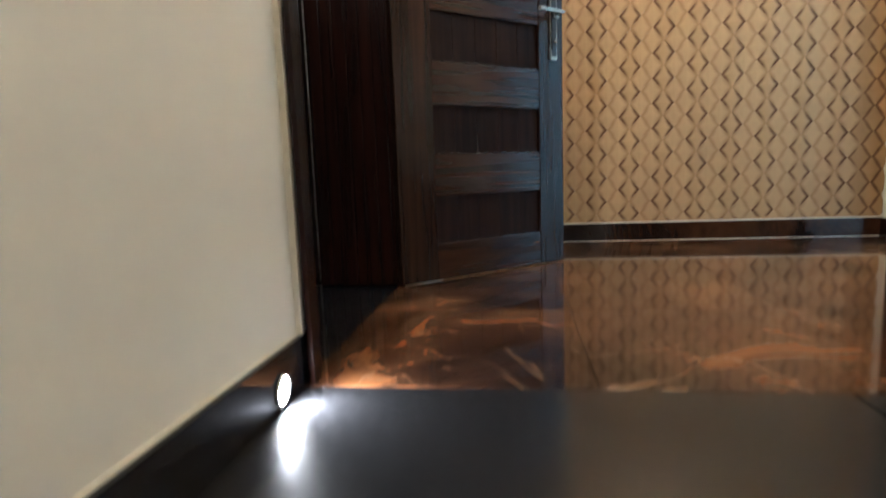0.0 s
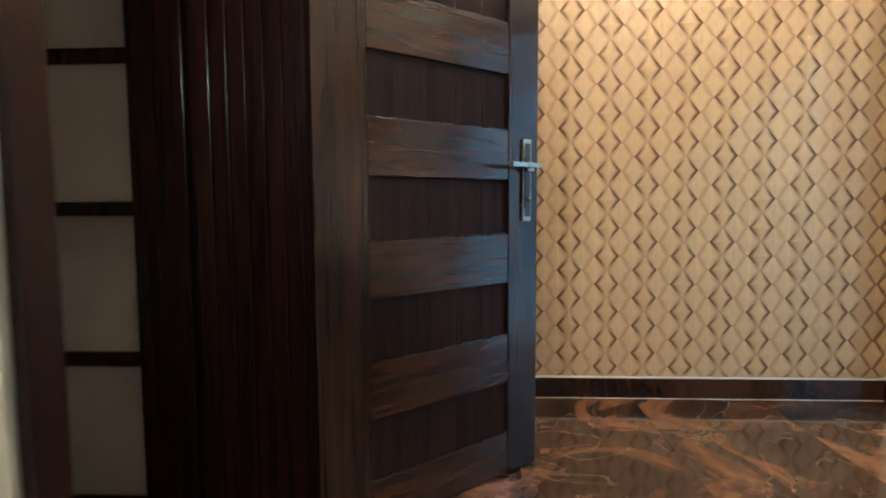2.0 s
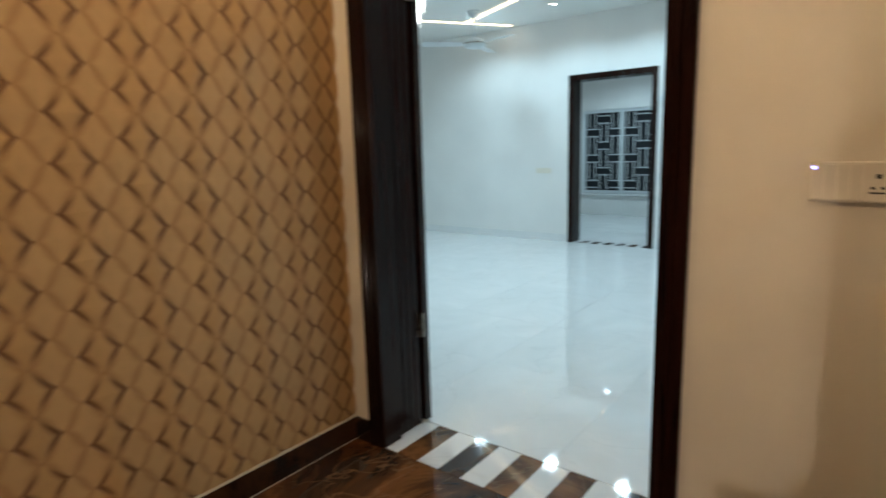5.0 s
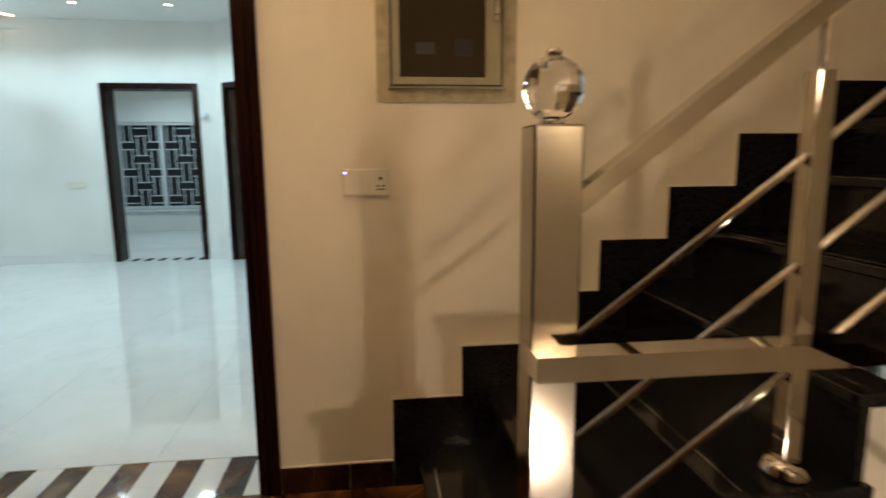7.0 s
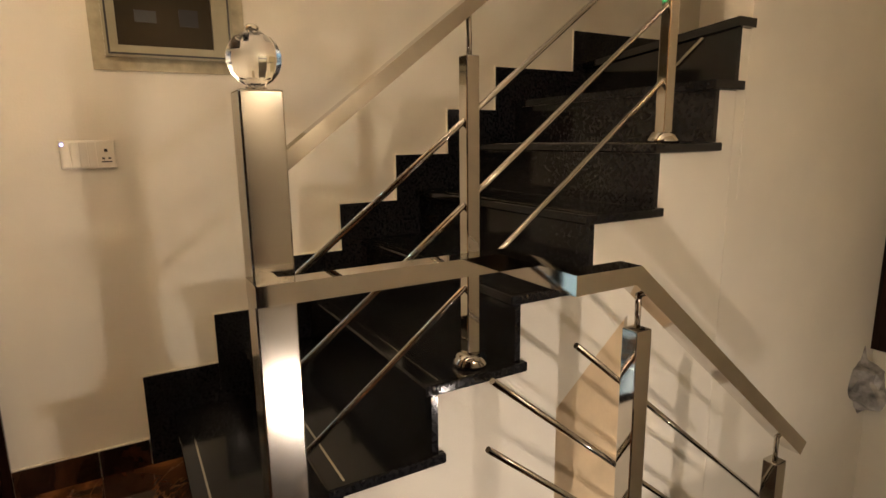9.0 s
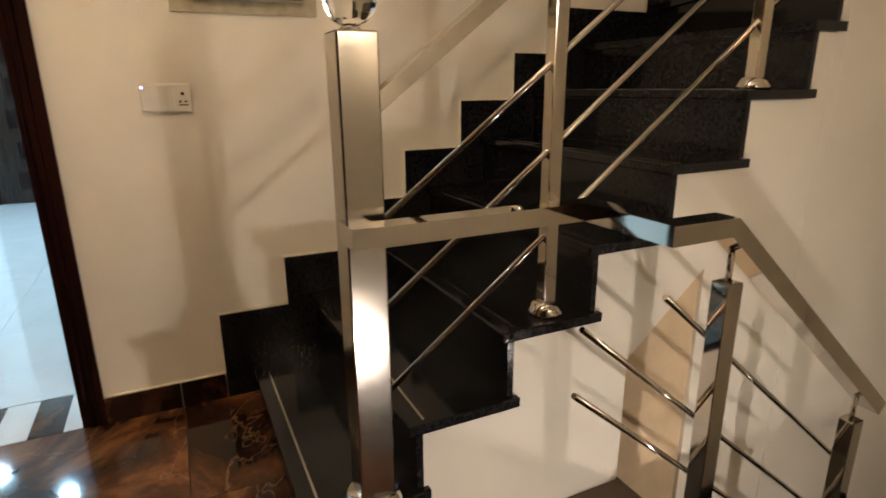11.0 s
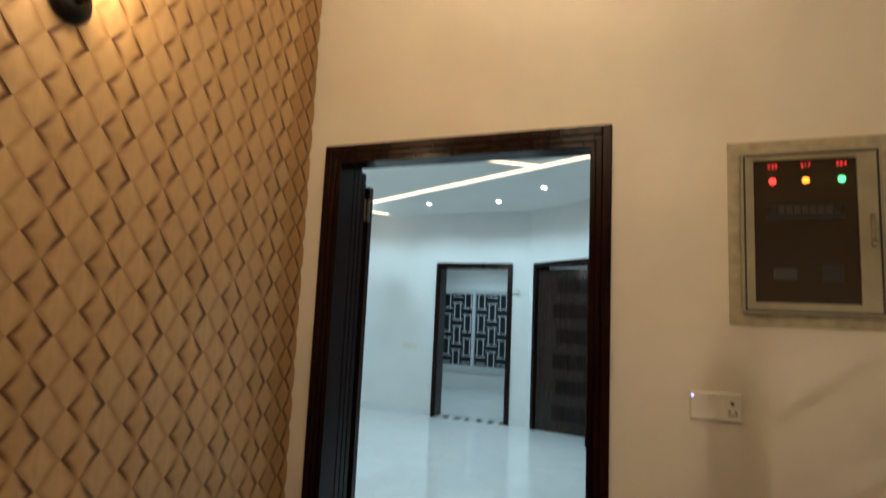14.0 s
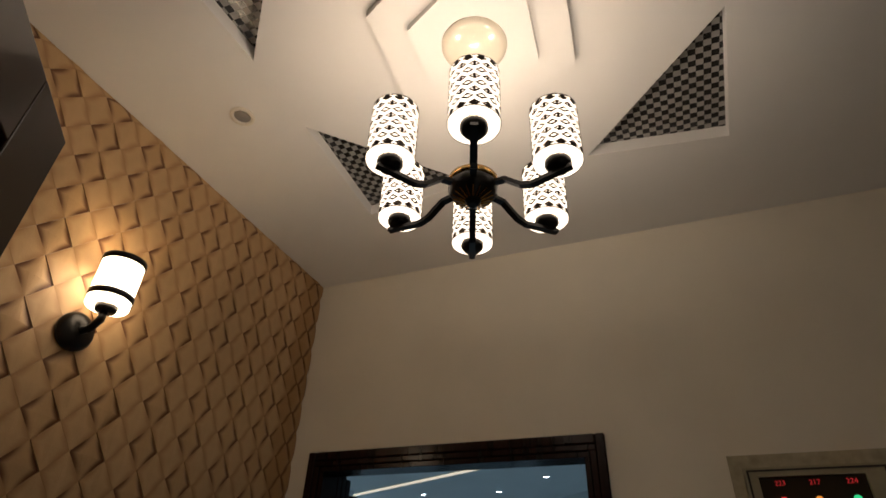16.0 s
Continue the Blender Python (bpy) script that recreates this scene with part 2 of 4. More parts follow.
TAPE = mat("masking_strip", (0.42, 0.37, 0.25), 0.75, vary=0.2, scale=25, bump=0.3)
RED_LED = mat("red_indicator", (0.5, 0.02, 0.02), 0.4, vary=0, emit=(1.0, 0.05, 0.04), strength=1.3)
RED_DIGIT = mat("red_digit", (0.4, 0.02, 0.02), 0.4, vary=0, emit=(1.0, 0.04, 0.04), strength=0.6)
BREAKER = mat("black_breaker_plastic", (0.010, 0.008, 0.006), 0.5, vary=0.1)
AMBER_LED = mat("amber_indicator", (0.5, 0.2, 0.02), 0.4, vary=0, emit=(1.0, 0.35, 0.04), strength=1.2)
GREEN_LED = mat("green_indicator", (0.02, 0.5, 0.2), 0.4, vary=0, emit=(0.06, 1.0, 0.35), strength=1.1)
BLUE_LED = mat("blue_indicator", (0.1, 0.1, 0.6), 0.4, vary=0, emit=(0.25, 0.3, 1.0), strength=3.0)
GREY_BAG = mat("crumpled_grey_plastic", (0.24, 0.23, 0.22), 0.4, vary=0.85, scale=16, bump=0.4, bump_scale=30)
ALUMINIUM = mat("white_aluminium", (0.72, 0.76, 0.78), 0.4, vary=0.04)
NIGHT_GLASS = mat("dark_window_glass", (0.012, 0.014, 0.018), 0.06, vary=0)
CHECK_BLACK = mat("black_mosaic", (0.012, 0.012, 0.013), 0.15, vary=0.1)
# white tiles greyed: shade inside the ceiling recesses is put into this colour
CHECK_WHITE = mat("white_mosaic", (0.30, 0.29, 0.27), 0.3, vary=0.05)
# opaque tan pane colour stands in for the reflection in the glass
OUTER_GLASS = mat("reflecting_side_glass", (0.30, 0.24, 0.18), 0.25, vary=0.15, scale=3)


def glass(name, colour=(1, 1, 1), rough=0.0, ior=1.5):
    m = bpy.data.materials.new(name)
    m.use_nodes = True
    b = m.node_tree.nodes["Principled BSDF"]
    b.inputs["Base Color"].default_value = (*colour, 1)
    b.inputs["Transmission Weight"].default_value, b.inputs["Roughness"].default_value, b.inputs["IOR"].default_value = 1.0, rough, ior
    return m


CRYSTAL = glass("cut_crystal", (0.98, 0.97, 0.95))


# ---- builders ----
def box_into(bm, lo, hi, bevel=0.0):
    g = bmesh.ops.create_cube(bm, size=1)
    c = [(a + b) / 2 for a, b in zip(lo, hi)]
    d = [abs(b - a) for a, b in zip(lo, hi)]
    for v in g["verts"]:
        v.co = Vector((v.co.x * d[0] + c[0], v.co.y * d[1] + c[1], v.co.z * d[2] + c[2]))
    if bevel:
        edges = list({e for v in g["verts"] for e in v.link_edges})
        bmesh.ops.bevel(bm, geom=edges, offset=bevel, segments=2, affect="EDGES", profile=0.5)
    return bm


def box(lo, hi, bevel=0.0):
    return box_into(bmesh.new(), lo, hi, bevel)


def boxes(*pairs, bevel=0.0):
    bm = bmesh.new()
    for lo, hi in pairs:
        box_into(bm, lo, hi, 0.0)
    if bevel:
        bmesh.ops.bevel(bm, geom=list(bm.edges), offset=bevel, segments=1, affect="EDGES")
    return bm


def prism(points, z0, z1, bm=None):
    """An upright prism over a polygon given counter-clockwise."""
    bm = bm or bmesh.new()
    low = [bm.verts.new((x, y, z0)) for x, y in points]
    top = [bm.verts.new((x, y, z1)) for x, y in points]
    n = len(points)
    bm.faces.new(low[::-1])
    bm.faces.new(top)
    for i in range(n):
        bm.faces.new((low[i], low[(i + 1) % n], top[(i + 1) % n], top[i]))
    return bm


def lathe(profile, n=32, bm=None, at=(0, 0, 0)):
    """A turned body about z from (radius, z) pairs."""
    bm = bm or bmesh.new()
    rings = []
    for r, z in profile:
        if r < 1e-6:
            rings.append([bm.verts.new((at[0], at[1], at[2] + z))] * n)
        else:
            rings.append([bm.verts.new((at[0] + r * math.cos(2 * math.pi * i / n), at[1] + r * math.sin(2 * math.pi * i / n), at[2] + z)) for i in range(n)])
    for a, b in zip(rings, rings[1:]):
        for i in range(n):
            vs = []
            for v in (a[i], a[(i + 1) % n], b[(i + 1) % n], b[i]):
                if v not in vs:
                    vs.append(v)
            if len(vs) > 2:
                f = bm.faces.new(vs)
                f.smooth = True
    return bm


def tube(points, width, height=None, bm=None, up=(0, 0, 1), n=0):
    """A bar swept along points: rectangular with n = 0, else round with n sides."""
    bm = bm or bmesh.new()
    height = height or width
    pts = [Vector(p) for p in points]
    rings = []
    for i, p in enumerate(pts):
        a = (pts[i] - pts[i - 1]).normalized() if i else (pts[1] - pts[0]).normalized()
        b = (pts[i + 1] - pts[i]).normalized() if i < len(pts) - 1 else a
        d = (a + b).normalized()
        side = d.cross(Vector(up))
        if side.length < 1e-4:
            side = d.cross(Vector((1, 0, 0)))
        side.normalize()
        over = side.cross(d).normalized()
        k = 1 / max(0.5, a.dot(d))
        if n:
            off = [(math.cos(2 * math.pi * j / n) * width / 2, math.sin(2 * math.pi * j / n) * width / 2) for j in range(n)]
        else:
            off = [(-width / 2, -height / 2), (width / 2, -height / 2), (width / 2, height / 2), (-width / 2, height / 2)]
        rings.append([bm.verts.new(p + side * (u * k) + over * v) for u, v in off])
    m = len(rings[0])
    for a, b in zip(rings, rings[1:]):
        for j in range(m):
            f = bm.faces.new((a[j], a[(j + 1) % m], b[(j + 1) % m], b[j]))
            f.smooth = n > 0
    bm.faces.new(rings[0][::-1])
    bm.faces.new(rings[-1])
    return bm


def mesh_of(name, bm, *mats):
    bmesh.ops.recalc_face_normals(bm, faces=bm.faces)
    me = bpy.data.meshes.new(name)
    bm.to_mesh(me)
    bm.free()
    for m in mats:
        me.materials.append(m)
    return me


def part(name, bm, material, parent, label=""):
    ob = new(name, mesh_of(name, bm, *(material if isinstance(material, (list, tuple)) else [material])))
    ob.parent = parent
    return tagged(ob, label=label)


def thing(name, label, category, at=(0, 0, 0), group="", turn=0.0):
    ob = new(name)
    ob.matrix_basis = pose(*at, 0, 0, turn)
    ob.empty_display_size = 0.1
    return tagged(ob, label, category, group)


def setting(name, bm, material, label, category):
    ob = new(name, mesh_of(name, bm, *(material if isinstance(material, (list, tuple)) else [material])))
    return tagged(ob, label, category, kind="structure")


# ---- plan ----
WX, EX, NY, SY, TOP = -0.42, 2.0, 3.4, -1.35, 3.01
RISE, GO, Y1 = 0.193, 0.259, 1.515      # the flight up: rise, going, first riser
INNER = 0.95                            # the open side of the flight up
EDGE = 0.60                             # top nosing of the flight down
LOW = -5 * RISE
DOOR_S, DOOR_N, DOOR_TOP = 2.04, 3.30, 2.15
HALL_X0, HALL_X1, HALL_S, HALL_N, HALL_TOP = 2.26, 7.3, 0.2, 8.2, 2.86
MAIN_S, MAIN_N, MAIN_TOP = 1.18, 2.19, 2.30
DEPTH = 0.36                            # reveal of the main door

# ---- walls ----
setting("wall_west", boxes(((WX - 0.2, SY - 0.2, LOW - 0.2), (WX, MAIN_S, TOP + 0.2)), ((WX - 0.2, MAIN_N, -0.2), (WX, NY + 0.2, TOP + 0.2)),
                           ((WX - 0.2, MAIN_S, MAIN_TOP), (WX, MAIN_N, TOP + 0.2))), PLASTER, "cream painted plaster wall beside the main door", "wall")
setting("wall_east", boxes(((EX, SY - 0.2, LOW - 0.2), (EX + 0.24, DOOR_S + 0.02, TOP + 0.2)), ((EX, DOOR_N - 0.02, -0.2), (EX + 0.24, NY + 0.2, TOP + 0.2)),
                           ((EX, DOOR_S + 0.02, DOOR_TOP - 0.02), (EX + 0.24, DOOR_N - 0.02, TOP + 0.2))), PLASTER, "cream painted plaster wall with a doorway and stairs", "wall")
WALL_NORTH = setting("wall_north", box((WX, NY, -0.2), (EX, NY + 0.2, TOP + 0.2)), PLASTER, "wall covered with beige embossed diamond wallpaper", "wall")
setting("wall_south", box((WX, SY - 0.2, LOW - 0.2), (EX, SY, TOP + 0.2)), PLASTER, "plain cream stairwell wall", "wall")

# ---- ceiling with four checkered corner recesses ----
CX, CY = 0.82, 2.147


def ceiling_mesh():
    bm = bmesh.new()
    loops = [[(WX, SY), (EX, SY), (EX, NY), (WX, NY)]]
    tris = []
    for sx in (-1, 1):
        for sy in (-1, 1):
            tris.append([(CX + sx * 0.69, CY + sy * 0.71), (CX + sx * 0.15, CY + sy * 0.69), (CX + sx * 0.63, CY + sy * 0.23)])
    edges = []
    for loop in loops + tris:
        vs = [bm.verts.new((x, y, TOP)) for x, y in loop]
        edges += [bm.edges.new((vs[i], vs[(i + 1) % len(vs)])) for i in range(len(vs))]
    bmesh.ops.triangle_fill(bm, use_beauty=True, edges=edges)
    g = bmesh.ops.extrude_face_region(bm, geom=list(bm.faces))
    for v in g["geom"]:
        if isinstance(v, bmesh.types.BMVert):
            v.co.z += 0.055
    cell = 0.023
    for sx in (-1, 1):
        for sy in (-1, 1):
            for i in range(26):
                for j in range(24):
                    u, w = 0.13 + i * cell, 0.18 + j * cell
                    x0, x1 = sorted((CX + sx * u, CX + sx * (u + cell)))
                    y0, y1 = sorted((CY + sy * w, CY + sy * (w + cell)))
                    f = bm.faces.new([bm.verts.new(p) for p in ((x0, y0, TOP + 0.05), (x0, y1, TOP + 0.05), (x1, y1, TOP + 0.05), (x1, y0, TOP + 0.05))])
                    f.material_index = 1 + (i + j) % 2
    for r, z in ((0.32, 0.028), (0.20, 0.052)):
        prism([(CX + r * math.cos(radians(4 + 60 * k)), CY + r * math.sin(radians(4 + 60 * k))) for k in range(6)], TOP - z, TOP + 0.01, bm)
    box_into(bm, (WX, SY, TOP + 0.07), (EX, NY, TOP + 0.2))
    return bm


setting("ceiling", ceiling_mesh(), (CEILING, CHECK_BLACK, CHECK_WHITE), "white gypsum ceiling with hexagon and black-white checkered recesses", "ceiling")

# ---- floor slabs under the stone ----
FLOOR = setting("floor", box((WX - DEPTH, EDGE - 0.03, -0.16), (EX + 0.3, NY, -0.014)), GROUT, "polished brown marble tile floor", "floor")

# skirting
setting("baseboard_north", boxes(((WX, NY - 0.012, 0), (EX, NY, 0.10))), SKIRT_STONE, "dark brown marble skirting under the wallpaper", "skirting")
setting("trim_north", boxes(((WX, NY - 0.010, 0.1005), (EX, NY, 0.109)), ((WX, NY - 0.0125, -0.002), (EX - 0.013, NY - 0.012, 0.003))), PAPER_EDGE, "pale caulk line along the skirting", "trim")
setting("baseboard_east", boxes(((EX - 0.012, DOOR_N + 0.002, 0), (EX, NY - 0.0125, 0.10)), ((EX - 0.012, 1.79, 0), (EX, DOOR_S - 0.002, 0.10)), ((EX - 0.012, 1.627, 0), (EX, 1.786, 0.10))), SKIRT_STONE, "dark brown marble skirting", "skirting")
setting("trim_east", box((EX - 0.008, 1.626, 0.1005), (EX, DOOR_S - 0.002, 0.106)), PAPER_EDGE, "pale caulk line along the skirting", "trim")
setting("baseboard_west", boxes(((WX, EDGE - 0.05, 0), (WX + 0.013, MAIN_S - 0.002, 0.105))), BLACK_STONE, "polished black granite skirting", "skirting")
setting("trim_west", boxes(((WX, EDGE - 0.05, 0.1055), (WX + 0.004, MAIN_S - 0.03, 0.112)), ((WX, MAIN_S - 0.035, 0.107), (WX + 0.012, MAIN_S - 0.002, TOP))), PAPER_EDGE, "rough pale caulk joint on the wall", "trim")

# ---- stairs ----
def riser_y(k):
    return Y1 - GO * (k - 1)


STAIR_UP = thing("staircase_up", "black granite staircase with white painted stringer wall", "staircase")
STAIR_UP["kind"] = "structure"


def core(y0, y1, top, low0=LOW, low1=LOW):
    """One block of the painted masonry under the steps."""
    bm = bmesh.new()
    prof = [(y0, low0), (y1, low1), (y1, top), (y0, top)]
    a = [bm.verts.new((INNER, y, z)) for y, z in prof]
    b = [bm.verts.new((EX - 0.001, y, z)) for y, z in prof]
    bm.faces.new(a)
    bm.faces.new(b[::-1])
    for q in range(4):
        bm.faces.new((a[q], b[q], b[(q + 1) % 4], a[(q + 1) % 4]))
    part("step_core", bm, PLASTER, STAIR_UP)


for k in (1, 2, 3, 6):
    core(riser_y(k + 1) - 0.02, riser_y(k) - 0.02, RISE * k - 0.03)
y4, y5, y6 = riser_y(4) - 0.02, riser_y(5) - 0.02, riser_y(6) - 0.02
head = 0.40 + 0.857 * (0.58 - y5)
core(0.58, y4, RISE * 4 - 0.03)
core(y5, 0.58, RISE * 4 - 0.03, head, 0.40)
core(0.30, y5, RISE * 5 - 0.03, 0.64, head)
core(y6, 0.30, RISE * 5 - 0.03)
core(-0.53, riser_y(7) - 0.02, RISE * 7 - 0.03)
part("step_core", prism([(INNER - 0.0015, SY), (EX - 0.0015, SY), (EX - 0.0015, -0.52), (INNER - 0.0015, -0.15)], LOW, RISE * 8 - 0.03), PLASTER, STAIR_UP)
for k in range(1, 7):
    y = riser_y(k)
    part("tread", box((INNER - 0.02, y - GO - 0.035, RISE * k - 0.028), (EX - 0.013, y + 0.022, RISE * k), 0.005), BLACK_STONE, STAIR_UP)
    part("riser", box((INNER - 0.006, y - 0.018, RISE * (k - 1) + (0.001 if k > 1 else 0)), (EX - 0.013, y, RISE * k - 0.029)), BLACK_STONE, STAIR_UP)
    part("riser_line", box((INNER, y - 0.026, RISE * k + 0.0005), (EX - 0.02, y - 0.020, RISE * k + 0.0015)), BRUSHED, STAIR_UP)
y7 = riser_y(7)
part("riser", box((INNER - 0.006, y7 - 0.018, RISE * 6 + 0.001), (EX - 0.013, y7, RISE * 7 - 0.029)), BLACK_STONE, STAIR_UP)
part("tread", prism([(INNER - 0.02, -0.165), (EX - 0.013, -0.56), (EX - 0.013, y7 + 0.022), (INNER - 0.02, y7 + 0.022)], RISE * 7 - 0.028, RISE * 7), BLACK_STONE, STAIR_UP)
part("riser", prism([(INNER - 0.006, -0.148), (EX - 0.013, -0.50), (EX - 0.013, -0.482), (INNER - 0.006, -0.13)], RISE * 7 + 0.001, RISE * 8 - 0.029), BLACK_STONE, STAIR_UP)
part("tread", prism([(INNER + 0.101, SY + 0.002), (EX - 0.013, SY + 0.002), (EX - 0.013, -0.46), (INNER - 0.02, -0.108), (INNER - 0.02, -0.199), (INNER + 0.101, -0.199)], RISE * 8 - 0.028, RISE * 8), BLACK_STONE, STAIR_UP)
for k in range(1, 9):
    y0 = riser_y(k) + 0.108 if k < 8 else -0.40
    yb = riser_y(k + 1) + 0.108 if k < 7 else (-0.40 if k == 7 else SY + 0.002)
    part("stepped_skirting", box((EX - 0.012, yb + 0.0005, 0.0 if k == 1 else RISE * (k - 1) - 0.03), (EX - 0.0005, y0, RISE * k + 0.152)), BLACK_STONE, STAIR_UP)
    part("caulk_line", boxes(((EX - 0.008, yb, RISE * k + 0.1525), (EX - 0.0005, y0, RISE * k + 0.158)), ((EX - 0.008, y0 + 0.0005, RISE * (k - 1) + (0.159 if k > 1 else 0.107)), (EX - 0.0005, y0 + 0.006, RISE * k + 0.158))), PAPER_EDGE, STAIR_UP)

setting("wall_spine", box((INNER - 0.003, SY, RISE * 5), (INNER + 0.10, -0.20, TOP)), PLASTER, "white painted wall between the two flights", "wall")
STAIR_DOWN = thing("staircase_down", "black granite steps leading down to the entrance", "staircase")
STAIR_DOWN["kind"] = "structure"
for k in range(0, 5):
    y = EDGE - GO * k
    if k:
        part("tread", box((WX + 0.001, y - 0.001, -RISE * k - 0.028), (0.62, y + GO + 0.0, -RISE * k), 0.004), BLACK_STONE, STAIR_DOWN)
    part("riser", box((WX + 0.001, y + 0.002, -RISE * (k + 1)), (0.60, y + 0.02, -RISE * k - (0.03 if k else 0.031))), BLACK_STONE, STAIR_DOWN)
    part("step_body", box((WX + 0.001, y + 0.021, LOW - 0.1), (0.60, EDGE + 0.3 if k == 0 else y + GO + 0.001, -RISE * k - 0.17 if k == 0 else -RISE * k - 0.029)), WHITE_WALL, STAIR_DOWN)
setting("floor_landing", box((WX, SY, LOW - 0.15), (INNER - 0.001, EDGE - GO * 4 + 0.001, LOW)), BLACK_STONE, "dark polished landing floor below the stairs", "floor")
setting("floor_lower", box((0.601, EDGE - GO * 4 + 0.002, LOW - 0.15), (INNER + 0.3, 1.49, LOW - 0.001)), BLACK_STONE, "dark polished floor below the stairs", "floor")
setting("wall_lower", box((INNER + 0.012, 0.301, LOW), (INNER + 0.052, 0.579, 0.66)), PAPER, "beige textured wall below the stairs", "wall")

# landing slab of black granite at the head of the stairs
setting("floor_threshold", boxes(((WX + 0.001, EDGE - 0.025, -0.03), (0.64, 1.14, 0.0)), ((0.641, 0.88, -0.03), (INNER - 0.004, 1.14, 0.0)), bevel=0.003), BLACK_FLOOR, "black granite landing strip at the stair head", "floor")
setting("wall_landing_edge", box((0.62, 0.90, LOW), (INNER - 0.001, 1.14, -0.031)), WHITE_WALL, "white edge wall under the landing", "wall")
setting("floor_doorway", box((WX - DEPTH, MAIN_S + 0.001, -0.013), (WX - 0.0, MAIN_N - 0.001, 0.0)), BLACK_STONE, "black granite sill of the main doorway", "floor")

# ---- railings ----
RAIL_UP = thing("stair_railing", "polished steel stair railing with three slanting rods", "railing", (0, 0, 0))
NX, NPY = 0.955, 1.367


def newel():
    bm = box((NX - 0.042, NPY - 0.042, RISE + 0.03), (NX + 0.042, NPY + 0.042, 1.277), 0.004)
    return bm


part("newel_post", newel(), BRUSHED, RAIL_UP, "square brushed steel newel post")
part("post_base", lathe([(0.0, 0.0), (0.075, 0.0), (0.078, 0.012), (0.070, 0.022), (0.066, 0.035), (0.060, 0.042), (0.0, 0.042)], 32, at=(NX, NPY, RISE)), STEEL, RAIL_UP, "round chrome base collar")


def crystal_ball():
    bm = bmesh.new()
    bmesh.ops.create_uvsphere(bm, u_segments=14, v_segments=9, radius=0.053)
    bmesh.ops.translate(bm, vec=(NX, NPY, 1.277 + 0.053 + 0.006), verts=bm.verts)
    return bm


ball = part("finial", crystal_ball(), CRYSTAL, RAIL_UP, "faceted clear crystal ball")
part("finial_cap", lathe([(0.0, 0), (0.012, 0), (0.014, 0.006), (0.008, 0.012), (0.0, 0.014)], 16, at=(NX, NPY, 1.3885)), STEEL, RAIL_UP)
part("finial_seat", lathe([(0.0, 0), (0.022, 0), (0.020, 0.007), (0.0, 0.009)], 20, at=(NX, NPY, 1.277)), STEEL, RAIL_UP)
SLOPE = RISE / GO + 0.02
RX = 1.0


def up_line(z0, ya, yb):
    return [(RX, ya, z0 + (1.30 - ya) * SLOPE), (RX, yb, z0 + (1.30 - yb) * SLOPE)]


part("handrail", tube(up_line(1.147, 1.325, -0.09), 0.046, 0.034), STEEL, RAIL_UP, "square steel handrail")
for z0 in (0.887, 0.678, 0.460):
    part("rod", tube(up_line(z0, 1.33, -0.03), 0.016, n=10), STEEL, RAIL_UP)
    for py in (0.845, 0.127):
        zz = z0 + (1.30 - py) * SLOPE
        part("rod_clamp", lathe([(0.0, -0.013), (0.013, -0.013), (0.013, 0.013), (0.0, 0.013)], 12, at=(RX, py, zz)), STEEL, RAIL_UP)
for py, k in ((0.845, 3), (0.127, 6)):
    z0 = RISE * k
    part("baluster", box((RX - 0.019, py - 0.019, z0 + 0.02), (RX + 0.019, py + 0.019, z0 + 0.80), 0.003), STEEL, RAIL_UP)
    part("baluster_base", lathe([(0.0, 0.0), (0.048, 0.0), (0.050, 0.010), (0.042, 0.022), (0.036, 0.034), (0.0, 0.034)], 28, at=(RX, py, z0)), STEEL, RAIL_UP, "round chrome base collar")
    part("baluster_pin", tube([(RX, py, z0 + 0.79), (RX, py, 1.165 + (1.30 - py) * SLOPE)], 0.014, n=10), STEEL, RAIL_UP)

RAIL_DOWN = thing("landing_railing", "polished steel railing round the stairwell descending with the steps", "railing")
HR = [(0.92, 1.395, 0.895), (0.855, 1.395, 0.895), (0.855, 0.845, 0.895), (0.60, 0.845, 0.895), (0.60, 0.70, 0.895), (0.60, -0.04, 0.895 - 0.74 * 0.84)]
part("handrail", tube(HR, 0.055, 0.042), STEEL, RAIL_DOWN, "square steel handrail with mitred bends")
for py in (0.665, 0.056):
    zt = 0.895 - max(0, 0.70 - py) * 0.84
    foot = 0.0 if py > 0.6 else -RISE * 3
    part("baluster", box((0.578, py - 0.023, foot + 0.03), (0.622, py + 0.023, zt - 0.10), 0.003), STEEL, RAIL_DOWN)
    part("baluster_base", lathe([(0.0, 0.0), (0.046, 0.0), (0.048, 0.010), (0.040, 0.022), (0.036, 0.034), (0.0, 0.034)], 28, at=(0.60, py, foot)), STEEL, RAIL_DOWN)
    part("baluster_pin", tube([(0.60, py, zt - 0.105), (0.60, py, zt - 0.015)], 0.014, n=10), STEEL, RAIL_DOWN)
for ys, zs in ((0.814, 0.745), (1.03, 0.715), (1.04, 0.572)):
    ye = -0.02
    part("rod", tube([(0.63, ys, zs), (0.63, ye, zs - (ys - ye) * 0.83)], 0.014, n=10), STEEL, RAIL_DOWN)

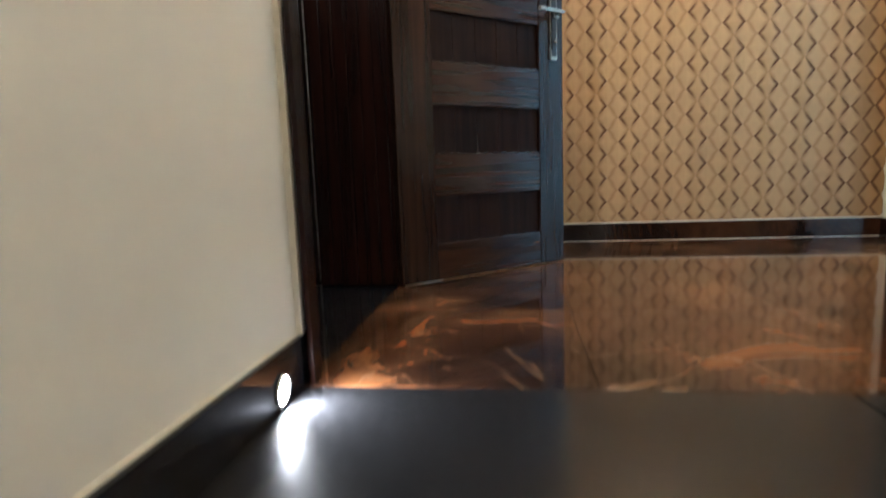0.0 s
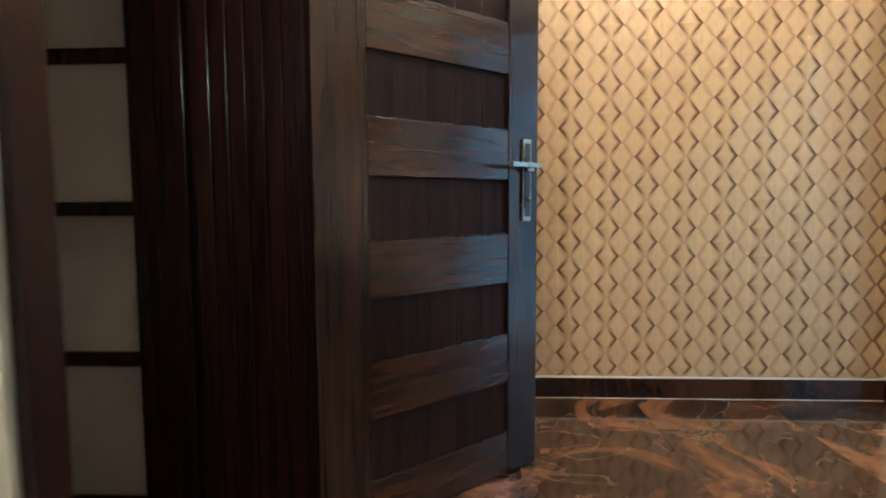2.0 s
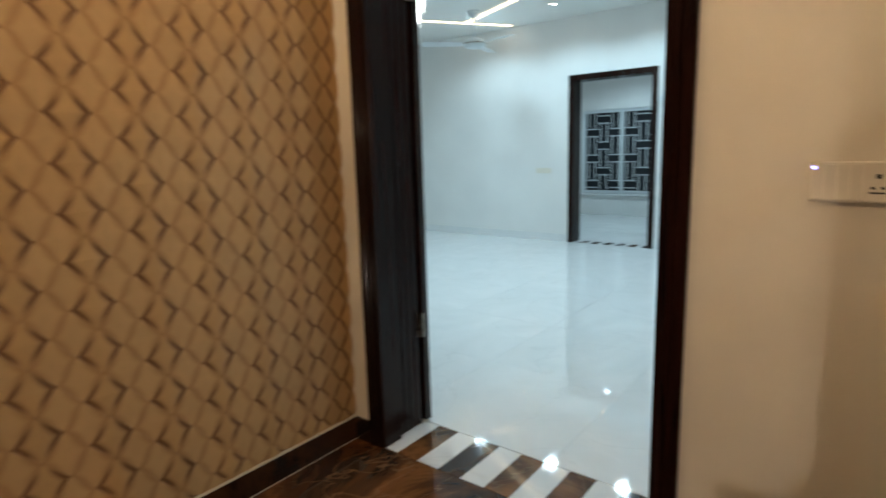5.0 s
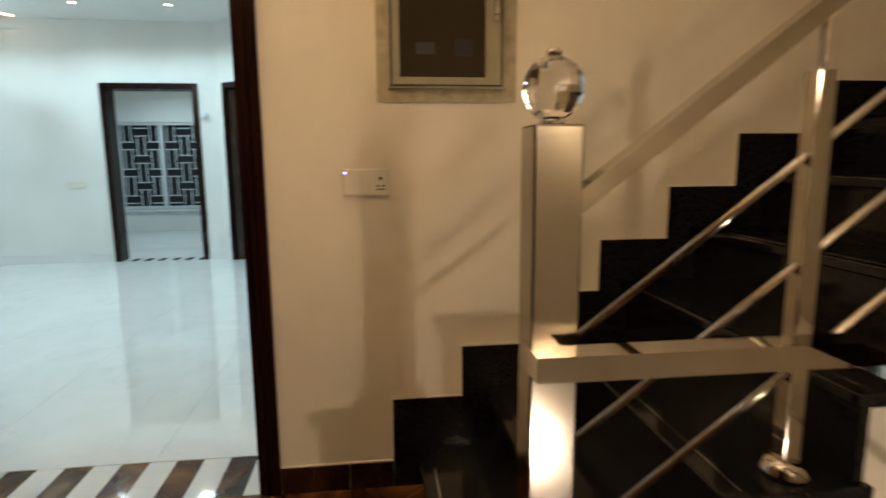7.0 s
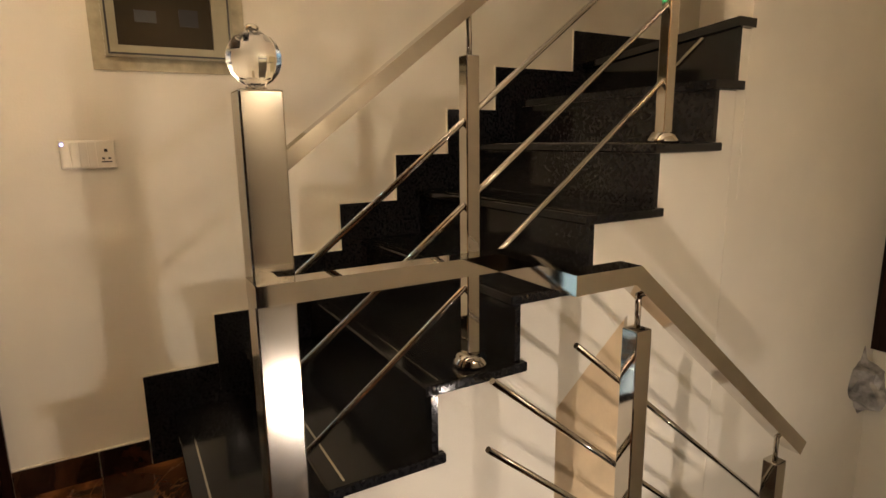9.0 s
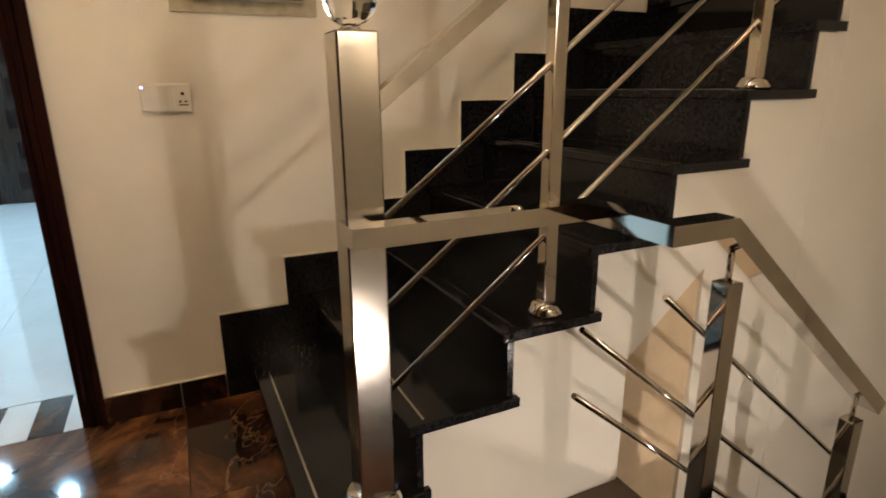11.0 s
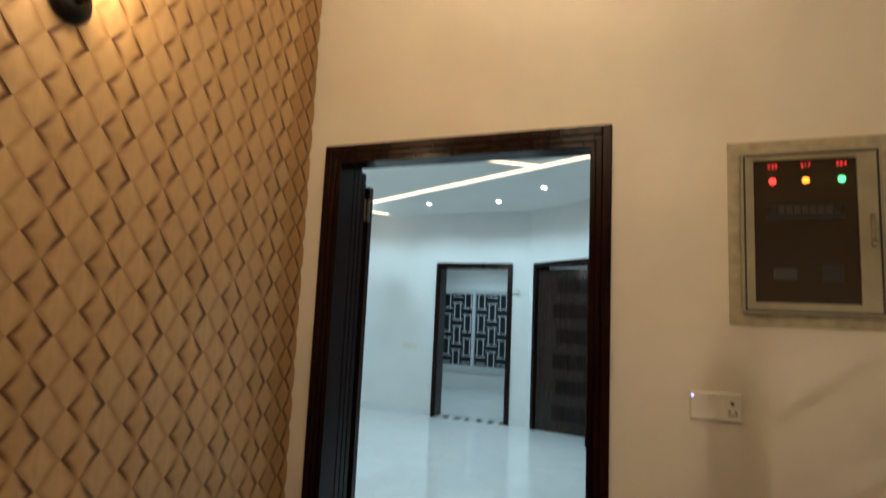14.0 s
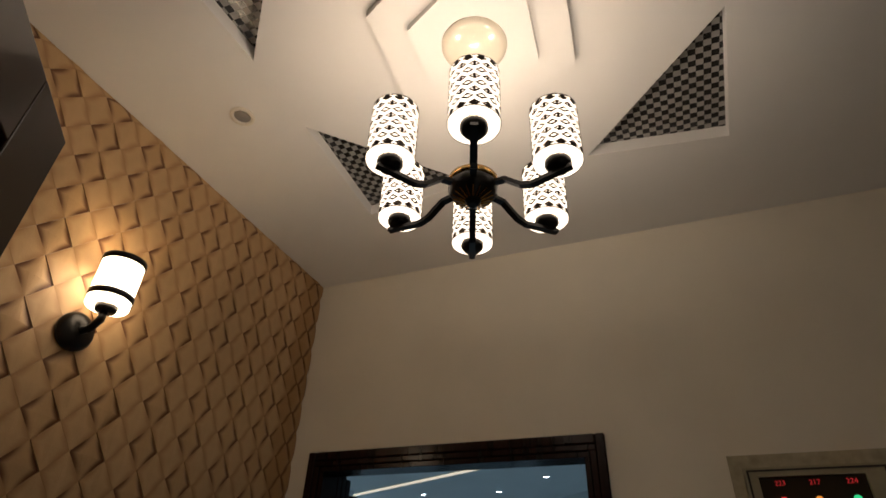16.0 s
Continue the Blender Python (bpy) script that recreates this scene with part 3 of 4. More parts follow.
# ---- step lamp in the skirting ----
def step_lamp(x, y, z, watts):
    ob = thing("step_lamp", "small round white step light set in black skirting", "step light", (x, y, z), "step lights")
    rim = lathe([(0.026, 0.0), (0.032, 0.0), (0.033, 0.004), (0.028, 0.006), (0.026, 0.004)], 24)
    bmesh.ops.rotate(rim, matrix=Matrix.Rotation(radians(90), 3, "Y"), verts=rim.verts)
    part("rim", rim, STEEL, ob)
    lens = lathe([(0.0, 0.005), (0.018, 0.005), (0.026, 0.002), (0.026, 0.0), (0.0, 0.0)], 24)
    bmesh.ops.rotate(lens, matrix=Matrix.Rotation(radians(90), 3, "Y"), verts=lens.verts)
    part("lens", lens, STEP_GLOW, ob, "glowing white lens")
    data = bpy.data.lights.new("step_bulb", "SPOT")
    data.energy, data.color, data.spot_size, data.spot_blend, data.shadow_soft_size = watts, (1.0, 0.92, 0.82), radians(150), 0.8, 0.012
    bulb = new("step_bulb", data)
    bulb.matrix_basis = look((x + 0.012, y, z), (x + 1.0, y + 0.05, z - 0.06))
    return ob


step_lamp(WX + 0.0135, 1.03, 0.034, 4.3)
# unseen second lamp, added to brighten the wall beside the lower flight
step_lamp(WX + 0.0005, 0.20, -0.22, 1.5)

# ---- main door ----
MAIN = setting("door_1", boxes(((WX - 0.10, MAIN_S + 0.001, 0.001), (WX + 0.018, MAIN_S + 0.025, MAIN_TOP - 0.001)), ((WX - DEPTH + 0.05, MAIN_N - 0.04, 0.001), (WX + 0.018, MAIN_N - 0.001, MAIN_TOP - 0.001)),
                               ((WX - DEPTH + 0.05, MAIN_S + 0.026, MAIN_TOP - 0.05), (WX + 0.018, MAIN_N - 0.041, MAIN_TOP - 0.001)), bevel=0.003), DARK_WOOD, "dark stained wooden frame of the main doorway", "door frame")
for d, w in ((0.0, 0.012), (0.027, 0.008)):
    part("moulding", boxes(((WX + 0.019, MAIN_S - 0.03 + d, 0.0), (WX + 0.019 + w, MAIN_S - 0.004 + d, MAIN_TOP + 0.02))), DARK_WOOD, MAIN)
for i in range(6):
    x0 = WX - 0.01 - i * 0.048
    part("lining_board", box((x0 - 0.044, MAIN_N - 0.052, 0.012), (x0, MAIN_N - 0.0405, MAIN_TOP - 0.052), 0.003), DARK_WOOD, MAIN)
part("hinge", lathe([(0.0, 0), (0.009, 0), (0.009, 0.10), (0.0, 0.10)], 12, at=(WX + 0.028, MAIN_N - 0.048, 0.36)), BRASS, MAIN, "brass butt hinge")
part("hinge", lathe([(0.0, 0), (0.009, 0), (0.009, 0.10), (0.0, 0.10)], 12, at=(WX + 0.028, MAIN_N - 0.048, 1.60)), BRASS, MAIN, "brass butt hinge")

OUTER = thing("outer_door", "open dark wooden outer door with stacked glass panes", "door", (WX - 0.335, MAIN_N, 0))
part("stile", box((-0.155, -0.02, 0.005), (0.0, 0.02, 2.25), 0.004), DARK_WOOD, OUTER)
part("stile", box((-0.90, -0.02, 0.005), (-0.78, 0.02, 2.25), 0.004), DARK_WOOD, OUTER)
ZS = (0.005, 0.505, 0.925, 1.335, 1.755, 2.17)
for i, z in enumerate(ZS):
    tall = 0.12 if i == 0 else 0.04
    part("rail", box((-0.7795, -0.017, z), (-0.1555, 0.017, z + tall), 0.003), DARK_WOOD, OUTER)
    if i < 5:
        part("pane", box((-0.7795, -0.004, z + tall + 0.0005), (-0.1555, 0.004, ZS[i + 1] - 0.0005)), OUTER_GLASS, OUTER)
part("handle", tube([(-0.72, -0.02, 1.05), (-0.72, -0.06, 1.05), (-0.60, -0.06, 1.05)], 0.016, n=8), SATIN, OUTER)
setting("wall_porch", boxes(((-2.4, 0.2, -0.2), (-2.2, 2.8, 2.9)), ((-2.2, 0.2, -0.2), (WX - 0.2005, 0.4, 2.9)), ((-2.2, 2.6, -0.2), (WX - 0.2005, 2.8, 2.9))), PLASTER, "plain wall closing the dark porch", "wall")
setting("ceiling_porch", box((-2.4, 0.2, 2.9), (WX - 0.2005, 2.8, 3.0)), CEILING, "plain ceiling of the dark porch", "ceiling")
setting("floor_porch", box((-2.2, 0.4, -0.2), (WX - DEPTH - 0.0005, 2.6, -0.003)), BLACK_STONE, "dark stone floor of the porch", "floor")

LEAF_AT, LEAF_L, LEAF_H, LEAF_T = (WX + 0.022, 2.125), 0.855, 2.20, 0.04
LEAF = thing("main_door", "open walnut-stained wooden door with recessed horizontal panels", "door", (LEAF_AT[0], LEAF_AT[1], 0.008), turn=41.0)
part("hinge_stile", box((0, 0, 0), (0.165, LEAF_T, LEAF_H), 0.003), LEAF_WOOD, LEAF)
part("lock_stile", box((0.712, 0, 0), (LEAF_L, LEAF_T, LEAF_H), 0.003), LEAF_WOOD, LEAF)
RAILS = [(0.0, 0.142)] + [(0.142 + 0.349 * i + 0.185, 0.142 + 0.349 * (i + 1)) for i in range(5)] + [(2.072, LEAF_H)]
for z0, z1 in RAILS:
    part("rail", box((0.1655, 0.001, z0), (0.7115, LEAF_T - 0.001, z1), 0.002), RAIL_WOOD, LEAF)
for (a, z0), (z1, b) in zip(RAILS, RAILS[1:]):
    for i in range(5):
        w = 0.546 / 5
        part("panel_board", box((0.1657 + i * w, 0.015, z0 + 0.0003), (0.1657 + (i + 1) * w - 0.0012, LEAF_T - 0.015, z1 - 0.0003), 0.0015), PANEL_WOOD, LEAF)
    part("panel_bead", boxes(((0.1656, 0.007, z0 + 0.0002), (0.7114, 0.0145, z0 + 0.005))), LEAF_WOOD, LEAF)
esc = part("escutcheon", box((0.772, -0.010, 0.885), (0.812, -0.0005, 1.165), 0.003), SATIN, LEAF, "long satin metal handle plate")
part("escutcheon_panel", box((0.779, -0.013, 0.90), (0.805, -0.0105, 1.15), 0.001), DARK_PLASTIC, esc)
part("lever", tube([(0.792, -0.0105, 1.072), (0.792, -0.058, 1.072), (0.665, -0.060, 1.074)], 0.018, 0.014), SATIN, esc, "straight satin lever handle")
part("rosette", box((0.776, -0.030, 1.055), (0.808, -0.0135, 1.088), 0.003), SATIN, esc)
part("key_cylinder", lathe([(0.0, 0), (0.009, 0), (0.009, 0.012), (0.0, 0.012)], 16, at=(0.792, -0.018, 0.955)), SATIN, esc)

# ---- hall doorway ----
FR = setting("door_2", boxes(((EX - 0.022, DOOR_S, 0.0), (EX + 0.262, DOOR_S + 0.035, DOOR_TOP)), ((EX - 0.022, DOOR_N - 0.035, 0.0), (EX + 0.262, DOOR_N, DOOR_TOP)),
                             ((EX - 0.022, DOOR_S + 0.0355, DOOR_TOP - 0.035), (EX + 0.262, DOOR_N - 0.0355, DOOR_TOP)), bevel=0.004), DARK_WOOD, "dark stained wooden frame of the hall doorway", "door frame")
for a, b, p in ((0.036, 0.058, 0.016), (0.059, 0.080, 0.008)):
    part("moulding", boxes(((EX - 0.022 + 0.022 - p, DOOR_S + a, 0.0), (EX + 0.10, DOOR_S + b, DOOR_TOP - b)), bevel=0.002), DARK_WOOD, FR)
    part("moulding", boxes(((EX - p, DOOR_N - b, 0.0), (EX + 0.10, DOOR_N - a, DOOR_TOP - b)), bevel=0.002), DARK_WOOD, FR)
    part("moulding", boxes(((EX - p, DOOR_S + a, DOOR_TOP - b + 0.0005), (EX + 0.10, DOOR_N - a, DOOR_TOP - a)), bevel=0.002), DARK_WOOD, FR)
for i in range(4):
    x0 = EX + 0.105 + i * 0.039
    part("lining_board", box((x0, DOOR_N - 0.062, 0.0), (x0 + 0.0375, DOOR_N - 0.0355, DOOR_TOP - 0.062), 0.004), DARK_WOOD, FR)
for z in (0.42, 1.85):
    part("hinge", boxes(((EX + 0.250, DOOR_N - 0.072, z), (EX + 0.256, DOOR_N - 0.0625, z + 0.11)), ((EX + 0.262, DOOR_N - 0.085, z), (EX + 0.272, DOOR_N - 0.075, z + 0.11)), bevel=0.001), SATIN, FR, "worn steel butt hinge")
HLEAF = thing("hall_door", "dark wooden hall door standing open", "door", (EX + 0.278, DOOR_N - 0.070, 0.008), turn=86.0)
part("slab", box((0.002, -0.04, 0), (1.06, 0.0, 2.02), 0.004), DARK_WOOD, HLEAF)
part("edge_strip", box((-0.002, -0.036, 0.002), (0.0015, -0.004, 2.015)), LEAF_WOOD, HLEAF)

# ---- meter box and switch plate ----
BOX = thing("meter_box", "olive painted metal breaker box with smoked window", "breaker box", (EX, 1.40, 1.73))
def ring(x0, x1, outer, inner):
    """A flat rectangular frame in the yz plane as one connected body."""
    bm = bmesh.new()
    rows = []
    for y0, z0, y1, z1 in (outer, inner):
        rows.append([[bm.verts.new((x, y, z)) for y, z in ((y0, z0), (y1, z0), (y1, z1), (y0, z1))] for x in (x0, x1)])
    (oa, ob_), (ia, ib) = rows
    for q in range(4):
        n = (q + 1) % 4
        bm.faces.new((oa[q], oa[n], ia[n], ia[q]))
        bm.faces.new((ob_[q], ib[q], ib[n], ob_[n]))
        bm.faces.new((oa[q], ob_[q], ob_[n], oa[n]))
        bm.faces.new((ia[q], ia[n], ib[n], ib[q]))
    return bm


part("surround", ring(-0.006, -0.0005, (-0.228, -0.312, 0.254, 0.318), (-0.185, -0.2695, 0.2155, 0.2745)), TAPE, BOX, "uneven strip of filler round the box")
part("body", ring(-0.022, -0.0005, (-0.184, -0.269, 0.215, 0.274), (-0.118, -0.232, 0.176, 0.246)), BOX_PAINT, BOX)
part("door_edge", ring(-0.0245, -0.0222, (-0.176, -0.262, 0.207, 0.267), (-0.170, -0.256, 0.201, 0.261)), DARK_PLASTIC, BOX, "dark gap line round the lid")
part("window", box((-0.012, -0.1179, -0.2318), (-0.006, 0.1758, 0.2458)), SMOKED, BOX, "smoked acrylic window")
part("latch", boxes(((-0.034, -0.158, -0.05), (-0.0225, -0.146, 0.055)), ((-0.040, -0.160, -0.03), (-0.0345, -0.144, 0.0)), bevel=0.002), BRUSHED, BOX)
part("breaker_strip", boxes(((-0.0165, -0.085, 0.045), (-0.0125, 0.14, 0.062)), ((-0.0165, -0.085, 0.090), (-0.0125, 0.14, 0.094))), BREAKER, BOX)
for i in range(9):
    part("breaker_switch", box((-0.0185, -0.072 + i * 0.0225, 0.064), (-0.0125, -0.054 + i * 0.0225, 0.088), 0.001), TOGGLE if i % 8 else BREAKER, BOX)
part("breaker_block", box((-0.0145, -0.075, -0.16), (-0.0125, -0.015, -0.105)), BREAKER, BOX)
part("breaker_label", box((-0.0145, 0.055, -0.155), (-0.0125, 0.12, -0.118)), DARK_PLASTIC, BOX)
for y, m in ((0.118, RED_LED), (0.022, AMBER_LED), (-0.078, GREEN_LED)):
    lamp = lathe([(0.0, 0), (0.0115, 0), (0.010, 0.006), (0.0, 0.008)], 18)
    bmesh.ops.rotate(lamp, matrix=Matrix.Rotation(radians(-90), 3, "Y"), verts=lamp.verts)
    bmesh.ops.translate(lamp, vec=(-0.0125, y, 0.175), verts=lamp.verts)
    part("indicator", lamp, m, BOX)


def lettering(text, size, depth=0.0006):
    cu = bpy.data.curves.new("digits", "FONT")
    cu.body, cu.size, cu.extrude, cu.align_x, cu.align_y = text, size, depth, "CENTER", "CENTER"
    ob = bpy.data.objects.new("digits", cu)
    scene.collection.objects.link(ob)
    me = bpy.data.meshes.new_from_object(ob.evaluated_get(bpy.context.evaluated_depsgraph_get()))
    bpy.data.objects.remove(ob)
    return me


for y, txt in ((0.118, "223"), (0.022, "217"), (-0.078, "224")):
    me = lettering(txt, 0.021)
    me.materials.append(RED_DIGIT)
    ob = new("readout", me)
    ob.parent = BOX
    ob.matrix_basis = Matrix(((0, 0, -1, -0.0128), (-1, 0, 0, y), (0, 1, 0, 0.226), (0, 0, 0, 1)))

SW = thing("switch_plate", "white plastic switch and socket plate on the wall", "switch", (EX, 1.70, 1.146))
part("plate", box((-0.011, -0.078, -0.046), (-0.0005, 0.078, 0.046), 0.003), PLASTIC, SW)
for i in range(4):
    part("rocker", box((-0.0135, -0.024 + i * 0.0245, -0.040), (-0.0112, -0.0005 + i * 0.0245, 0.040), 0.001), PLASTIC, SW)
part("socket", boxes(((-0.0118, -0.056, 0.008), (-0.0112, -0.046, 0.018)), ((-0.0118, -0.064, -0.016), (-0.0112, -0.056, -0.010)), ((-0.0118, -0.046, -0.016), (-0.0112, -0.038, -0.010)), ((-0.0118, -0.066, -0.026), (-0.0112, -0.036, -0.022))), DARK_PLASTIC, SW)
part("indicator", box((-0.0135, 0.066, 0.030), (-0.0112, 0.074, 0.036)), BLUE_LED, SW, "tiny glowing blue indicator")

# ---- chandelier ----
CH = thing("chandelier", "six-arm black chandelier with lit patterned cylinder shades", "chandelier", (CX, CY, 2.36), turn=19.5)
part("canopy", lathe([(0.0, 0.598), (0.096, 0.598), (0.095, 0.592), (0.075, 0.584), (0.03, 0.578), (0.0, 0.577)], 40), mat("pale_canopy", (0.75, 0.70, 0.58), 0.15, vary=0.05, coat=0.8), CH, "shiny pale ceiling canopy")
ch = bmesh.new()
for i in range(16):
    z = 0.14 + i * 0.026
    ring = [(0.008 * math.cos(a) * (1 if i % 2 else 0), 0.008 * math.cos(a) * (0 if i % 2 else 1), z + 0.016 * math.sin(a)) for a in [2 * math.pi * j / 10 for j in range(11)]]
    tube(ring, 0.0035, bm=ch, up=(0.3, 0.5, 0.8), n=5)
part("chain", ch, BRASS, CH)
part("hub", lathe([(0.0, 0.012), (0.012, 0.004), (0.020, 0.020), (0.052, 0.032), (0.056, 0.040), (0.060, 0.046), (0.060, 0.058), (0.054, 0.064), (0.050, 0.082), (0.0, 0.086)], 36), BLACK_METAL, CH, "black turned centre hub")
part("hub_ring", lathe([(0.0515, 0.0645), (0.0605, 0.0645), (0.0605, 0.078), (0.052, 0.080)], 36), BRASS, CH, "brass band")
fl = bmesh.new()
for i in range(18):
    a = 2 * math.pi * i / 18
    tube([(0.020 * math.cos(a), 0.020 * math.sin(a), 0.016), (0.048 * math.cos(a), 0.048 * math.sin(a), 0.028)], 0.003, bm=fl)
part("hub_flutes", fl, BRASS, CH)
part("stem", lathe([(0.0, 0.086), (0.014, 0.086), (0.010, 0.10), (0.018, 0.115), (0.008, 0.135), (0.0, 0.15)], 20), CRYSTAL, CH, "clear glass stem bead")


def filigree(r, h, rows, cols):
    """A pierced dark sleeve: bands at both ends and linked open lozenges between."""
    bm = bmesh.new()

    def on(a, z):
        return (r * math.cos(a), r * math.sin(a), z)
    step = 2 * math.pi / cols
    for j in range(rows):
        zc, hh = h * (j + 0.5) / rows, h / rows / 2
        for i in range(cols):
            a0 = step * (i + 0.5 * (j % 2))
            thick = 0.0085 if j in (0, rows - 1) else 0.0068
            da, dz = thick / r, thick
            outer = [(a0 - step / 2, zc), (a0, zc - hh), (a0 + step / 2, zc), (a0, zc + hh)]
            inner = [(a0 - step / 2 + da, zc), (a0, zc - hh + dz), (a0 + step / 2 - da, zc), (a0, zc + hh - dz)]
            vo = [bm.verts.new(on(*p)) for p in outer]
            vi = [bm.verts.new(on(*p)) for p in inner]
            for q in range(4):
                bm.faces.new((vo[q], vo[(q + 1) % 4], vi[(q + 1) % 4], vi[q]))
            s = 0.0048 if j in (0, rows - 1) else 0.0036
            if j % 2 == 0 or j in (0, rows - 1):
                bm.faces.new([bm.verts.new(on(a0 + dx * s / r, zc + dy * s)) for dx, dy in ((-1, 0), (0, -1.6), (1, 0), (0, 1.6))])
    for z0, z1 in ((0.0, 0.004), (h - 0.004, h)):
        lo = [bm.verts.new(on(2 * math.pi * i / 32, z0)) for i in range(32)]
        hi = [bm.verts.new(on(2 * math.pi * i / 32, z1)) for i in range(32)]
        for i in range(32):
            bm.faces.new((lo[i], lo[(i + 1) % 32], hi[(i + 1) % 32], hi[i]))
    return bm


ARM_R, SH_R, SH_H = 0.215, 0.056, 0.160
arm_me = mesh_of("arm", tube([(0.050, 0, 0.050), (0.085, 0, 0.046), (0.125, 0, 0.012), (0.150, 0, 0.004), (ARM_R + 0.03, 0, 0.016)], 0.016, 0.010), BLACK_METAL)
cup_me = mesh_of("cup", lathe([(0.0, 0.018), (0.022, 0.018), (0.030, 0.030), (0.030, 0.046), (0.0, 0.046)], 24), BLACK_METAL)
glow_me = mesh_of("diffuser", lathe([(0.031, 0.040), (SH_R - 0.002, 0.040), (SH_R - 0.002, 0.040 + SH_H), (SH_R - 0.006, 0.040 + SH_H)], 40), SHADE_GLOW)
sleeve = filigree(SH_R, SH_H, 8, 12)
bmesh.ops.translate(sleeve, vec=(0, 0, 0.040), verts=sleeve.verts)
sleeve_me = mesh_of("sleeve", sleeve, SLEEVE)
for i in range(6):
    a = 60 * i
    for nm, me, r in (("arm", arm_me, 0), ("cup", cup_me, ARM_R), ("shade", glow_me, ARM_R)):
        ob = new(nm, me)
        ob.parent = CH
        ob.matrix_basis = pose(0, 0, 0, 0, 0, a) @ pose(r, 0, 0)
        if nm == "shade":
            tagged(ob, "glowing white shade")
            sl = new("sleeve", sleeve_me)
            sl.parent = ob
            tagged(sl, "dark pierced metal pattern")

for i in range(6):
    a = radians(60 * i + 19.5)
    data = bpy.data.lights.new("bulb", "POINT")
    data.energy, data.color, data.shadow_soft_size = 2.6, (1.0, 0.82, 0.60), 0.018
    ob = new("bulb_lamp", data)
    ob.location = (CX + ARM_R * math.cos(a), CY + ARM_R * math.sin(a), 2.36 + 0.040 + SH_H - 0.012)

# ---- wall sconce ----
SC = thing("wall_sconce", "black wall lamp with lit frosted glass cylinder", "wall lamp", (0.835, NY, 2.22), "wall lamps")
bp = lathe([(0.0, 0.0), (0.058, 0.0), (0.058, 0.010), (0.048, 0.024), (0.02, 0.032), (0.0, 0.033)], 32)
bmesh.ops.rotate(bp, matrix=Matrix.Rotation(radians(90), 3, "X"), verts=bp.verts)
bmesh.ops.translate(bp, vec=(0, -0.012, 0), verts=bp.verts)
part("back_plate", bp, BLACK_METAL, SC)
part("arm", tube([(0, -0.035, 0), (0, -0.075, 0.0), (0, -0.105, 0.025), (0, -0.11, 0.055)], 0.022, n=12), BLACK_METAL, SC)
part("cup", lathe([(0.0, 0), (0.028, 0), (0.034, 0.02), (0.0, 0.02)], 24, at=(0, -0.11, 0.05)), BLACK_METAL, SC)
gl = part("shade", lathe([(0.035, 0.066), (0.056, 0.062), (0.060, 0.068), (0.060, 0.222), (0.054, 0.226), (0.050, 0.222)], 40, at=(0, -0.11, 0)), SCONCE_GLOW, SC, "lit frosted glass cylinder")
for z in (0.086, 0.206):
    part("band", lathe([(0.0606, z), (0.0635, z), (0.0635, z + 0.019), (0.0606, z + 0.019), (0.0606, z)], 40, at=(0, -0.11, 0)), BLACK_METAL, gl, "dark metal band")
for k in range(7):
    a0, zc = radians(215 + 22 * k), 0.118 + 0.066 * ((k * 5) % 7) / 6
    motif = bmesh.new()
    for h in range(5):
        q = 2 * math.pi * h / 5
        tube([(0.0612 * math.cos(a0 + (0.004 + r) * math.cos(q) / 0.0612), -0.11 + 0.0612 * math.sin(a0 + (0.004 + r) * math.cos(q) / 0.0612), zc + (0.004 + r) * math.sin(q)) for r in (0.0, 0.006)], 0.0016, bm=motif)
    part("etched_flower", motif, BRASS, gl)

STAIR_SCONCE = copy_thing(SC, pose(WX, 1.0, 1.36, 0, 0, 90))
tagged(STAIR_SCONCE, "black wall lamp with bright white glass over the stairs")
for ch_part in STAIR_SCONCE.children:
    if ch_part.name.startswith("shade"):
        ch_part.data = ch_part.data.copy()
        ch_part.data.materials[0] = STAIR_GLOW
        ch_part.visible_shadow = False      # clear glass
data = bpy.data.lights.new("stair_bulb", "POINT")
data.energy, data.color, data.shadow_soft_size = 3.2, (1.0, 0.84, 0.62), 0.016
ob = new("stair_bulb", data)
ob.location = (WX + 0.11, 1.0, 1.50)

# ceiling sensor
CS = thing("ceiling_downlight", "small unlit round white ceiling light", "downlight", (0.85, 3.02, TOP))
part("trim_ring", lathe([(0.030, -0.001), (0.044, -0.001), (0.043, -0.006), (0.032, -0.008), (0.030, -0.001)], 32), PLASTIC, CS)
part("lens", lathe([(0.0, -0.002), (0.029, -0.002), (0.029, -0.0005), (0.0, -0.0005)], 28), CHECK_WHITE, CS)

# ---- stairwell window and bag ----
WN = setting("window_1", boxes(((0.66, SY + 0.0005, 0.20), (0.95, SY + 0.03, 1.9))), DARK_WOOD, "dark brown wooden window shutter in the stairwell", "window")
part("frame", boxes(((0.952, SY + 0.0005, 0.17), (0.975, SY + 0.035, 1.93)), ((0.990, SY + 0.0005, 0.17), (1.012, SY + 0.022, 1.93))), ALUMINIUM, WN, "pale metal frame strip")


def crumple():
    bm = bmesh.new()
    bmesh.ops.create_icosphere(bm, subdivisions=3, radius=0.13)
    for v in bm.verts:
        d = noise.noise(v.co * 14) * 0.35 + noise.noise(v.co * 34 + Vector((3, 1, 2))) * 0.28
        v.co *= 1 + d
        v.co.z *= 1.1
        v.co.y *= 0.65
    return bm


BAG = new("plastic_bag", mesh_of("plastic_bag", crumple(), GREY_BAG))
BAG.location = (0.98, SY + 0.10, 0.05)
tagged(BAG, "crumpled grey plastic bag hanging below the shutter", "bag")

